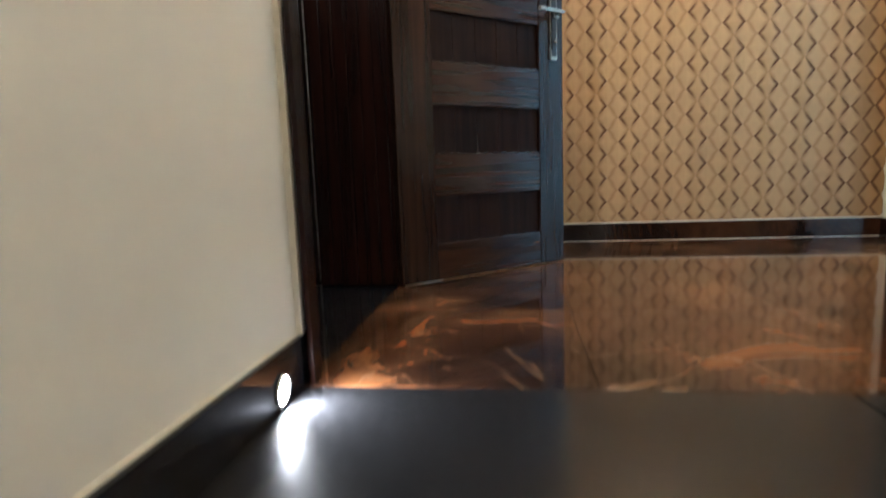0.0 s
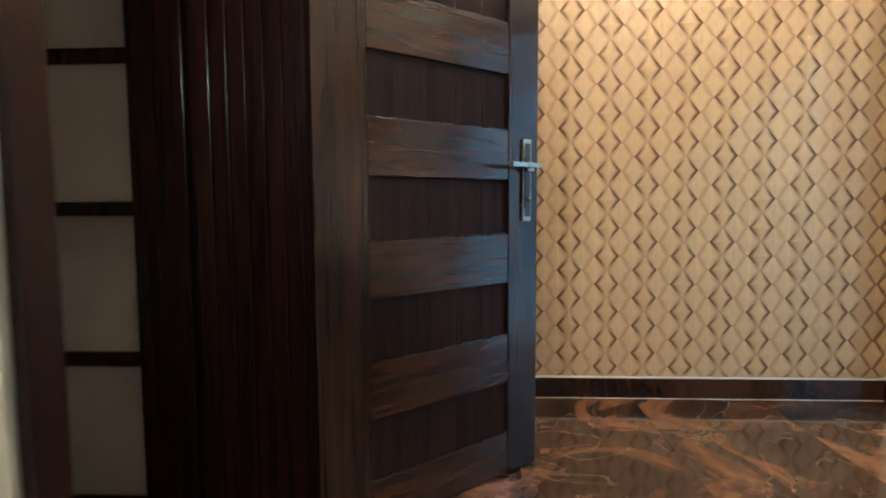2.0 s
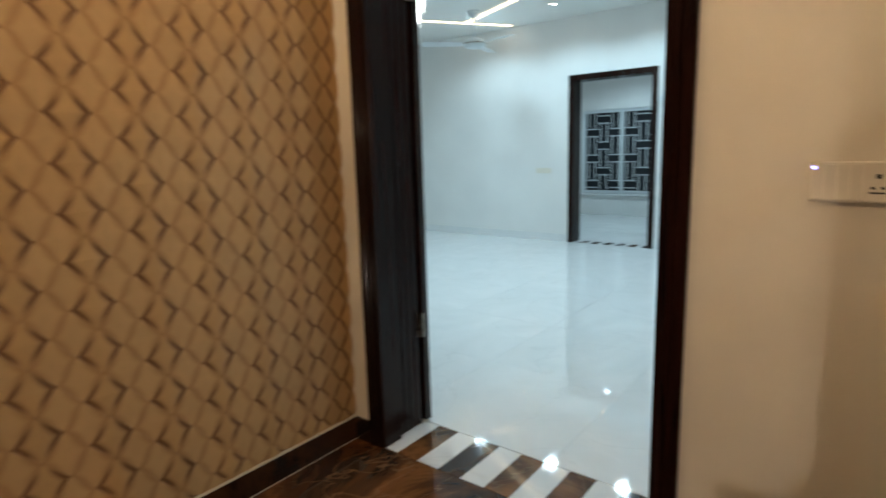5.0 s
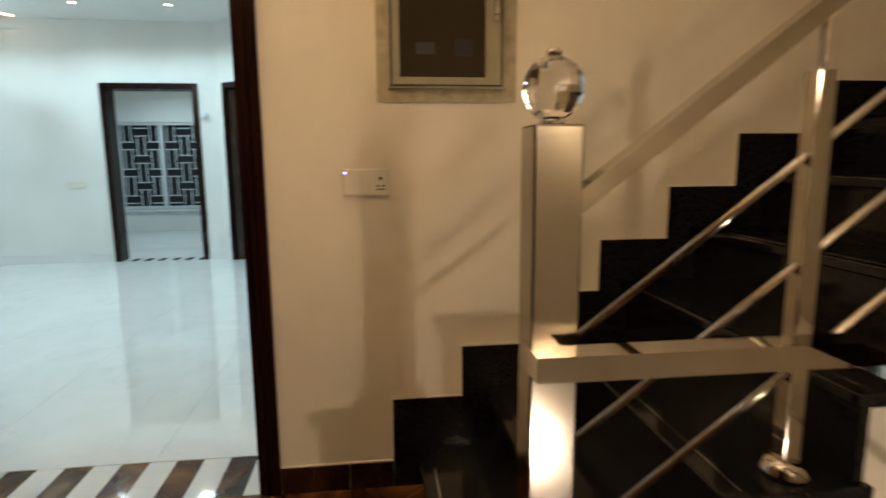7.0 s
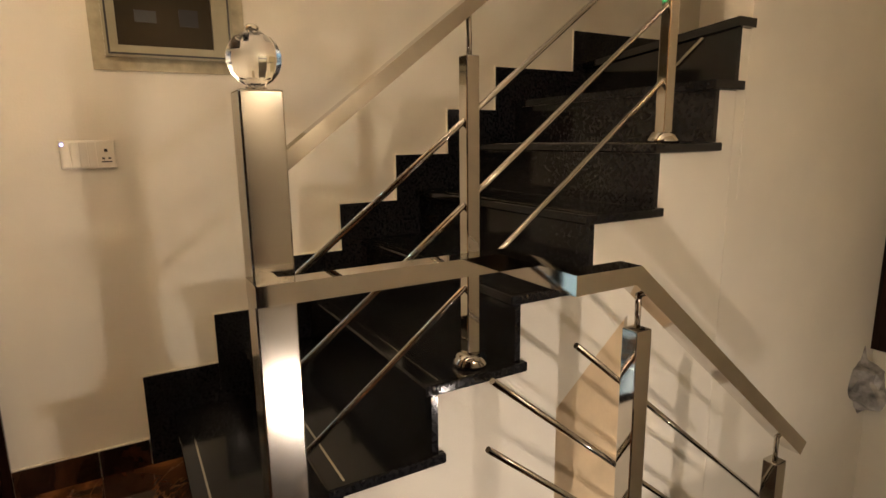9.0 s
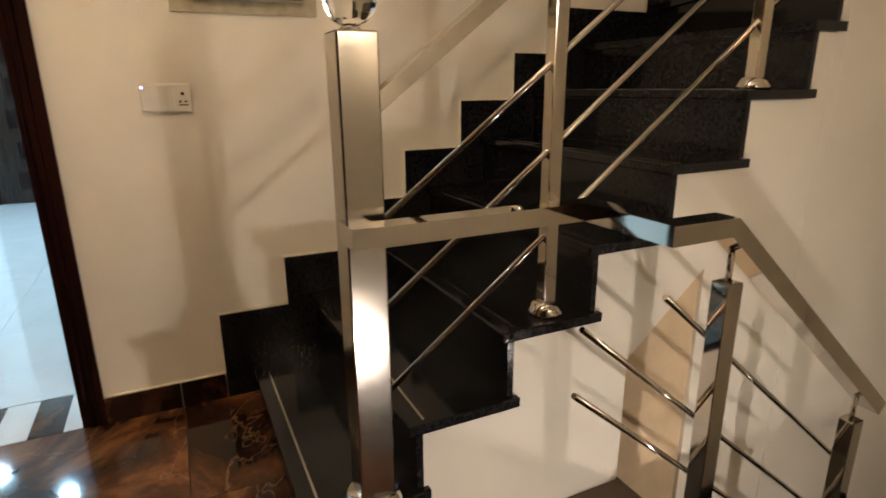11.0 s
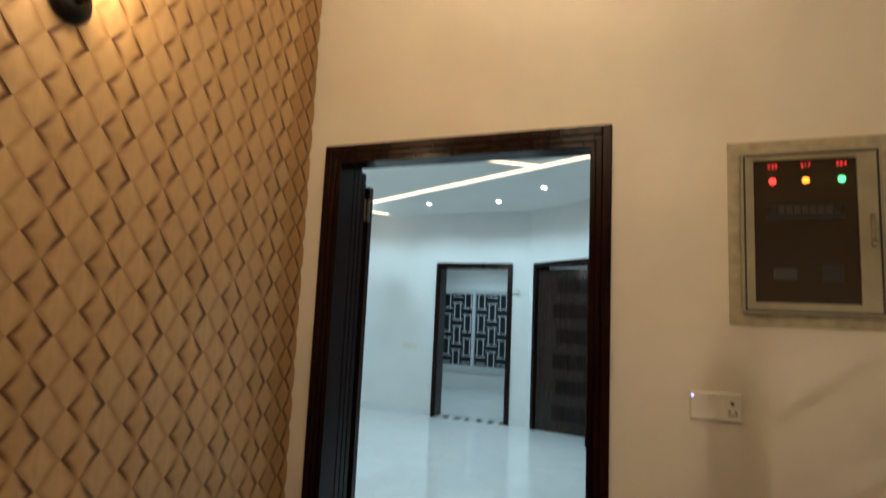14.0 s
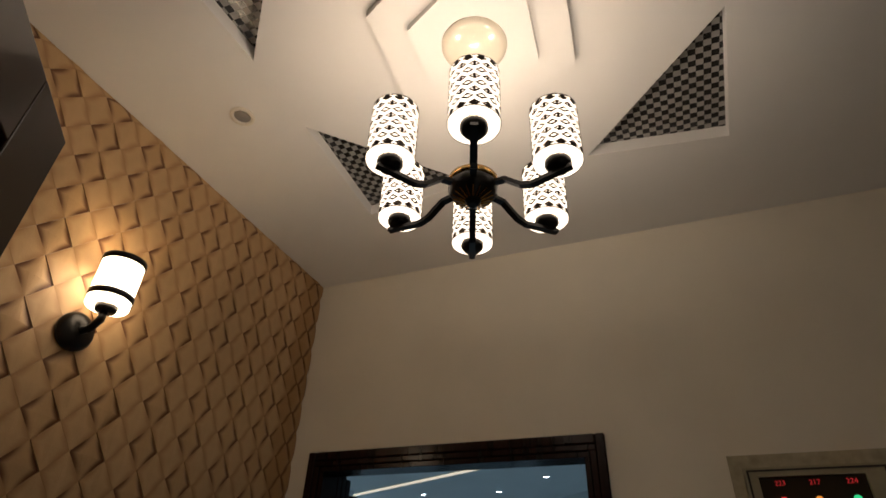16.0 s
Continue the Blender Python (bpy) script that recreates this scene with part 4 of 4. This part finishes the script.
# ---- hall ----
CH_A, CH_B = (HALL_X1, 3.55), (6.0, 2.0)   # the canted wall with a second doorway
FD_S, FD_N = 3.78, 4.90
setting("floor_hall", box((HALL_X0 + 0.03, HALL_S, -0.16), (HALL_X1 + 0.2, HALL_N, -0.012)), PALE_GROUT, "bed of the glossy white marble floor", "floor")
setting("wall_hall_far", boxes(((HALL_X1, CH_A[1] - 0.05, 0), (HALL_X1 + 0.2, FD_S, HALL_TOP)), ((HALL_X1, FD_N, 0), (HALL_X1 + 0.2, HALL_N, HALL_TOP)), ((HALL_X1, FD_S, DOOR_TOP), (HALL_X1 + 0.2, FD_N, HALL_TOP))), WHITE_WALL, "plain white hall wall with an open doorway", "wall")
setting("wall_hall_north", box((HALL_X0, HALL_N, 0), (HALL_X1 + 0.2, HALL_N + 0.2, HALL_TOP)), WHITE_WALL, "plain white hall wall", "wall")
setting("wall_hall_south", box((HALL_X0, HALL_S - 0.2, 0), (HALL_X1 + 0.2, HALL_S, HALL_TOP)), WHITE_WALL, "plain white hall wall", "wall")
setting("wall_hall_west", boxes(((EX + 0.2405, HALL_S, 0), (HALL_X0, DOOR_S - 0.03, HALL_TOP)), ((EX + 0.2405, DOOR_N + 0.03, 0), (HALL_X0, HALL_N, HALL_TOP)), ((EX + 0.2405, DOOR_S - 0.03, DOOR_TOP + 0.03), (HALL_X0, DOOR_N + 0.03, HALL_TOP))), WHITE_WALL, "plain white hall wall", "wall")
setting("ceiling_hall", box((EX + 0.2405, HALL_S - 0.2, HALL_TOP), (HALL_X1 + 0.2, HALL_N + 0.2, HALL_TOP + 0.15)), CEILING, "flat white hall ceiling", "ceiling")
cant = Vector((CH_B[0] - CH_A[0], CH_B[1] - CH_A[1], 0))
CANT = thing("wall_canted", "white canted hall wall with a dark doorway", "wall", (CH_A[0], CH_A[1], 0), turn=math.degrees(math.atan2(cant.y, cant.x)))
CANT["kind"] = "structure"
CL = cant.length
part("panel", boxes(((0.0, 0, 0), (0.10, 0.2, HALL_TOP)), ((1.18, 0, 0), (CL + 0.4, 0.2, HALL_TOP)), ((0.10, 0, DOOR_TOP), (1.18, 0.2, HALL_TOP))), WHITE_WALL, CANT)
part("door_frame", boxes(((0.10, -0.02, 0), (0.16, 0.21, DOOR_TOP)), ((1.12, -0.02, 0), (1.18, 0.21, DOOR_TOP)), ((0.1605, -0.02, DOOR_TOP - 0.06), (1.1195, 0.21, DOOR_TOP)), bevel=0.003), DARK_WOOD, CANT)
D3 = thing("panelled_door", "dark wooden door with stepped panels standing ajar", "door", (CH_A[0] + cant.x / CL * 0.17, CH_A[1] + cant.y / CL * 0.17, 0.008), turn=math.degrees(math.atan2(cant.y, cant.x)) + 28)
part("slab", box((0.0, 0.03, 0), (0.94, 0.07, 2.06), 0.003), LEAF_WOOD, D3)
for i in range(6):
    part("panel", box((0.22 + 0.05 * (i % 2), 0.022, 0.15 + 0.32 * i), (0.78, 0.0295, 0.33 + 0.32 * i), 0.002), DARK_WOOD, D3)
FD = setting("door_3", boxes(((HALL_X1 - 0.02, FD_S, 0), (HALL_X1 + 0.22, FD_S + 0.07, DOOR_TOP)), ((HALL_X1 - 0.02, FD_N - 0.07, 0), (HALL_X1 + 0.22, FD_N, DOOR_TOP)), ((HALL_X1 - 0.02, FD_S + 0.0705, DOOR_TOP - 0.07), (HALL_X1 + 0.22, FD_N - 0.0705, DOOR_TOP)), bevel=0.004), DARK_WOOD, "dark stained wooden frame of a far doorway", "door frame")
setting("baseboard_hall", boxes(((HALL_X1 - 0.012, FD_N + 0.003, 0), (HALL_X1 - 0.0005, HALL_N, 0.10)), ((HALL_X1 - 0.012, CH_A[1] + 0.02, 0), (HALL_X1 - 0.0005, FD_S - 0.003, 0.10))), WHITE_STONE, "pale marble skirting in the hall", "skirting")
HS = thing("hall_switch", "white switch plate on the hall wall", "switch", (HALL_X1, 5.26, 0.95))
part("plate", box((-0.010, -0.11, -0.035), (-0.0005, 0.11, 0.035), 0.002), PLASTIC, HS)
DB = thing("door_sensor", "small pale box on the wall beside the doorway", "box", (HALL_X1, 3.72, 1.78))
part("housing", box((-0.05, -0.04, -0.025), (-0.0005, 0.03, 0.025), 0.003), ALUMINIUM, DB)

# room beyond
R2 = 10.4
setting("floor_room", box((HALL_X1 + 0.2, 2.6, -0.16), (R2, 8.0, 0.0)), WHITE_STONE, "glossy white marble floor of the far room", "floor")
setting("wall_room_east", boxes(((R2, 2.6, 0), (R2 + 0.2, 4.62, HALL_TOP)), ((R2, 6.10, 0), (R2 + 0.2, 8.0, HALL_TOP)), ((R2, 4.62, 0), (R2 + 0.2, 6.10, 0.40)), ((R2, 4.62, 1.90), (R2 + 0.2, 6.10, HALL_TOP))), WHITE_WALL, "plain white wall with a window", "wall")
setting("wall_room_sides", boxes(((HALL_X1 + 0.2, 2.4, 0), (R2 + 0.2, 2.6, HALL_TOP)), ((HALL_X1 + 0.2, 8.0, 0), (R2 + 0.2, 8.2, HALL_TOP))), WHITE_WALL, "plain white walls of the far room", "wall")
setting("ceiling_room", box((HALL_X1 + 0.2005, 2.4, HALL_TOP), (R2 + 0.2, 8.2, HALL_TOP + 0.15)), CEILING, "flat white ceiling of the far room", "ceiling")
W2 = setting("window_2", box((R2 + 0.10, 4.63, 0.41), (R2 + 0.11, 6.09, 1.89)), NIGHT_GLASS, "dark night window with white frame and grille", "window")
part("window_frame", boxes(((R2 + 0.03, 4.62, 0.40), (R2 + 0.09, 4.67, 1.90)), ((R2 + 0.03, 6.05, 0.40), (R2 + 0.09, 6.10, 1.90)), ((R2 + 0.03, 4.6705, 0.40), (R2 + 0.09, 6.0495, 0.45)), ((R2 + 0.03, 4.6705, 1.85), (R2 + 0.09, 6.0495, 1.90)), ((R2 + 0.03, 5.33, 0.4505), (R2 + 0.085, 5.39, 1.8495))), ALUMINIUM, W2)
CW, CHT = 0.22, 0.2333                   # cells of the woven grille
for sx in (4.67, 5.39):
    for i in range(3):
        for j in range(6):
            y0, z0 = sx + i * CW, 0.45 + j * CHT
            for f in (0.22, 0.78):
                if (i + j) % 2:
                    part("grille_bar", box((R2 + 0.090, y0 + f * CW - 0.008, z0 - 0.04), (R2 + 0.096, y0 + f * CW + 0.008, z0 + CHT + 0.04)), ALUMINIUM, W2)
                else:
                    part("grille_bar", box((R2 + 0.0905, y0, z0 + f * CHT - 0.008), (R2 + 0.0955, y0 + CW, z0 + f * CHT + 0.008)), ALUMINIUM, W2)
setting("window_sill", box((R2 - 0.05, 4.55, 0.37), (R2 + 0.10, 6.17, 0.40), 0.004), WHITE_STONE, "pale stone window sill", "window sill")

# hall lamps
for i, (x, y) in enumerate(((6.55, 4.75), (6.55, 3.80), (5.90, 3.10), (6.55, 5.85), (4.6, 4.9), (3.2, 4.6), (3.2, 2.6), (4.6, 2.4), (4.6, 6.6))):
    ob = thing("ceiling_spotlight", "round recessed ceiling downlight glowing cool white", "downlight", (x, y, HALL_TOP), "hall downlights")
    part("trim_ring", lathe([(0.031, -0.001), (0.046, -0.001), (0.045, -0.006), (0.032, -0.008), (0.031, -0.001)], 28), PLASTIC, ob)
    part("lens", lathe([(0.0, -0.004), (0.030, -0.004), (0.030, -0.001), (0.0, -0.001)], 24), LED_COOL, ob, "glowing cool white lens")
    spot_lamp(x, y, HALL_TOP - 0.03, 16.5, COOL)
# unseen downlight, added to brighten the room beyond the far doorway
ob = thing("ceiling_spotlight", "round recessed ceiling downlight glowing cool white", "downlight", (9.0, 5.0, HALL_TOP), "hall downlights")
part("lens", lathe([(0.0, -0.004), (0.06, -0.004), (0.06, -0.001), (0.0, -0.001)], 24), LED_COOL, ob)
spot_lamp(9.0, 5.0, HALL_TOP - 0.03, 45, COOL)
for pts in ([(4.6, 2.1, 0), (6.60, 5.98, 0)], [(4.65, 3.5, 0), (5.02, 2.98, 0)], [(5.9, 6.50, 0), (7.18, 5.68, 0)]):
    ob = thing("led_strip", "warm white linear light recessed in the ceiling", "strip light", (0, 0, HALL_TOP - 0.006), "hall strip lights")
    part("diffuser", tube(pts, 0.05, 0.008), LED_STRIP, ob)

PEND = thing("crystal_pendant", "bright tiered crystal pendant lamp hanging in the hall", "pendant lamp", (4.0, 4.72, HALL_TOP))
part("canopy", lathe([(0.0, -0.03), (0.05, -0.03), (0.06, -0.001), (0.0, -0.001)], 20), STEEL, PEND)
part("rod", tube([(0, 0, -0.66), (0, 0, -0.03)], 0.012, n=8), STEEL, PEND)
for i, (r, z) in enumerate(((0.15, -0.40), (0.12, -0.51), (0.085, -0.61), (0.045, -0.70))):
    part("tier", lathe([(r * 0.55, z), (r, z + 0.012), (r, z + 0.088), (r * 0.55, z + 0.10)], 20), PENDANT_GLOW, PEND, "glowing ring of crystal rods")
    for j in range(12):
        a = 2 * math.pi * j / 12
        part("crystal", lathe([(0.0, -0.030), (0.009, -0.012), (0.0, 0.012)], 6, at=(r * math.cos(a), r * math.sin(a), z + 0.004)), CRYSTAL, PEND)
FAN = thing("ceiling_fan", "pale metal ceiling fan at rest", "ceiling fan", (6.2, 5.6, HALL_TOP))
part("rod", tube([(0, 0, -0.30), (0, 0, -0.002)], 0.025, n=10), ALUMINIUM, FAN)
part("motor", lathe([(0.0, -0.42), (0.07, -0.42), (0.125, -0.405), (0.135, -0.36), (0.10, -0.32), (0.03, -0.30), (0.0, -0.30)], 32), ALUMINIUM, FAN)
part("motor_band", lathe([(0.1355, -0.375), (0.138, -0.375), (0.138, -0.362), (0.1355, -0.362), (0.1355, -0.375)], 32), SATIN, FAN, "grey metal band")
part("canopy", lathe([(0.0, -0.07), (0.05, -0.07), (0.08, -0.002), (0.0, -0.001)], 20), ALUMINIUM, FAN)
for i in range(3):
    bm = prism([(0.12, -0.035), (0.22, -0.065), (0.60, -0.075), (0.63, -0.05), (0.63, 0.05), (0.60, 0.075), (0.22, 0.065), (0.12, 0.035)], -0.004, 0.004)
    bl = part("blade", bm, ALUMINIUM, FAN)
    bl.matrix_basis = pose(0, 0, 0, 0, 0, 15 + 120 * i) @ pose(0, 0, -0.372, 10, 0, 0)

# ---- floor pieces ----
for (xa, xb) in ((WX, 0.19), (0.19, 0.80), (0.80, 1.41), (1.41, EX)):
    for (ya, yb) in ((1.1405, 1.785), (1.785, 2.40), (2.40, 3.015), (3.015, NY)):
        part("tile", box((xa + 0.0008, ya + 0.0008, -0.013), (xb - 0.0008, yb - 0.0008, 0.0), 0.0006), BROWN_STONE, FLOOR)
N = 11
w = (DOOR_N - DOOR_S - 0.07) / N
for i in range(N):
    y = DOOR_S + 0.035 + i * w
    part("stripe", box((EX + 0.002, y + 0.0005, -0.0135), (EX + 0.285, y + w - 0.0005, 0.0)), WHITE_STONE if i % 2 == 0 else BROWN_STONE, FLOOR)
for i in range(12):
    y = FD_S + 0.07 + i * 0.98 / 12
    part("stripe", box((HALL_X1 + 0.001, y + 0.0005, -0.0125), (HALL_X1 + 0.1995, y + 0.98 / 12 - 0.0005, 0.0)), WHITE_STONE if i % 2 else BROWN_STONE, bpy.data.objects["floor_hall"])
HF = bpy.data.objects["floor_hall"]
for i in range(9):
    for j in range(11):
        x, y = 2.2905 + i * 0.8, HALL_S + j * 0.8
        if x > HALL_X1:
            continue
        part("tile", box((max(x, 2.2905), y + 0.0006, -0.011), (min(x + 0.799, HALL_X1), min(y + 0.799, HALL_N), 0.0)), WHITE_STONE, HF)

# ---- wallpaper relief: lozenges in upright columns, every third one sunk at its sides ----
LW, LH = 0.060, 0.135


def lozenge(kind):
    """One embossed lozenge, half-width LW and height LH, standing off the wall along -y."""
    l, r = {"deep": (0.0015, 0.0015), "after": (0.0092, 0.0060), "before": (0.0060, 0.0092)}[kind]
    tip, ridge = 0.0065, {"deep": 0.0105, "after": 0.0085, "before": 0.0085}[kind]
    e = LW * 0.995
    h = LH / 2 * 0.995
    spots = {"t": (0, h, tip), "b": (0, -h, tip), "l": (-e, 0, l), "r": (e, 0, r), "c": (0, 0, ridge), "cl": (-0.30 * e, 0, ridge - 0.001), "cr": (0.30 * e, 0, ridge - 0.001),
             "tl": (-e / 2, h / 2, (tip + l) / 2), "tr": (e / 2, h / 2, (tip + r) / 2), "bl": (-e / 2, -h / 2, (tip + l) / 2), "br": (e / 2, -h / 2, (tip + r) / 2)}
    key = list(spots)
    verts = [(x, -d * 0.9, z) for x, z, d in spots.values()]
    f = [("t", "tl", "cl"), ("t", "cl", "c"), ("t", "c", "cr"), ("t", "cr", "tr"), ("tl", "l", "cl"), ("tr", "cr", "r"),
         ("b", "cl", "bl"), ("b", "c", "cl"), ("b", "cr", "c"), ("b", "br", "cr"), ("bl", "cl", "l"), ("br", "r", "cr")]
    faces = [tuple(key.index(k) for k in tri) for tri in f]
    rim = ["t", "tr", "r", "br", "b", "bl", "l", "tl"]
    base = len(verts)
    for k in rim:
        x, z, d = spots[k]
        verts.append((x, 0.0, z))
    for i in range(8):
        faces.append((key.index(rim[i]), key.index(rim[(i + 1) % 8]), base + (i + 1) % 8, base + i))
    return verts, faces


SHAPES = {}


def print_uv(me, flat):
    layer = me.uv_layers.new(name="UVMap")
    for loop in me.loops:
        layer.data[loop.index].uv = flat[loop.vertex_index]


def lozenge_uv(v):
    return [(0.5 + x / (2 * LW), 0.5 + z / LH) for x, y, z in v]


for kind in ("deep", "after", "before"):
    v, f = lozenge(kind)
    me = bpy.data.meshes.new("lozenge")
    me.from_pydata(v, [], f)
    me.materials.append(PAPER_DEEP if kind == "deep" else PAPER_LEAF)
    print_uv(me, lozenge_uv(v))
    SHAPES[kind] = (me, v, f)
rest = {"deep": ([], [], []), "leaf": ([], [], []), "strip": ([], [], [])}
made = 0
LEFT, RIGHT, BOT, HIGH = WX + 0.001, EX - 0.0015, 0.110, TOP - 0.001
for c in range(int((RIGHT - LEFT) / LW) + 3):
    x = 1.988 - c * LW
    kind = ("after", "deep", "before")[c % 3]
    for q in range(-1, 24):
        z = 0.023 + q * LH + (LH / 2 if c % 2 else 0)
        if z - LH / 2 > HIGH or z + LH / 2 < BOT or x + LW < LEFT:
            continue
        me, v, f = SHAPES[kind]
        inside = BOT < z - LH / 2 and z + LH / 2 < HIGH and LEFT < x - LW and x + LW < RIGHT
        if inside and c > 2 and 0.55 < z < 1.85 and x > 0.25 and made < 300:
            ob = new("lozenge", me)
            ob.parent = WALL_NORTH
            ob.location = (x, NY - 0.0005, z)
            made += 1
        else:
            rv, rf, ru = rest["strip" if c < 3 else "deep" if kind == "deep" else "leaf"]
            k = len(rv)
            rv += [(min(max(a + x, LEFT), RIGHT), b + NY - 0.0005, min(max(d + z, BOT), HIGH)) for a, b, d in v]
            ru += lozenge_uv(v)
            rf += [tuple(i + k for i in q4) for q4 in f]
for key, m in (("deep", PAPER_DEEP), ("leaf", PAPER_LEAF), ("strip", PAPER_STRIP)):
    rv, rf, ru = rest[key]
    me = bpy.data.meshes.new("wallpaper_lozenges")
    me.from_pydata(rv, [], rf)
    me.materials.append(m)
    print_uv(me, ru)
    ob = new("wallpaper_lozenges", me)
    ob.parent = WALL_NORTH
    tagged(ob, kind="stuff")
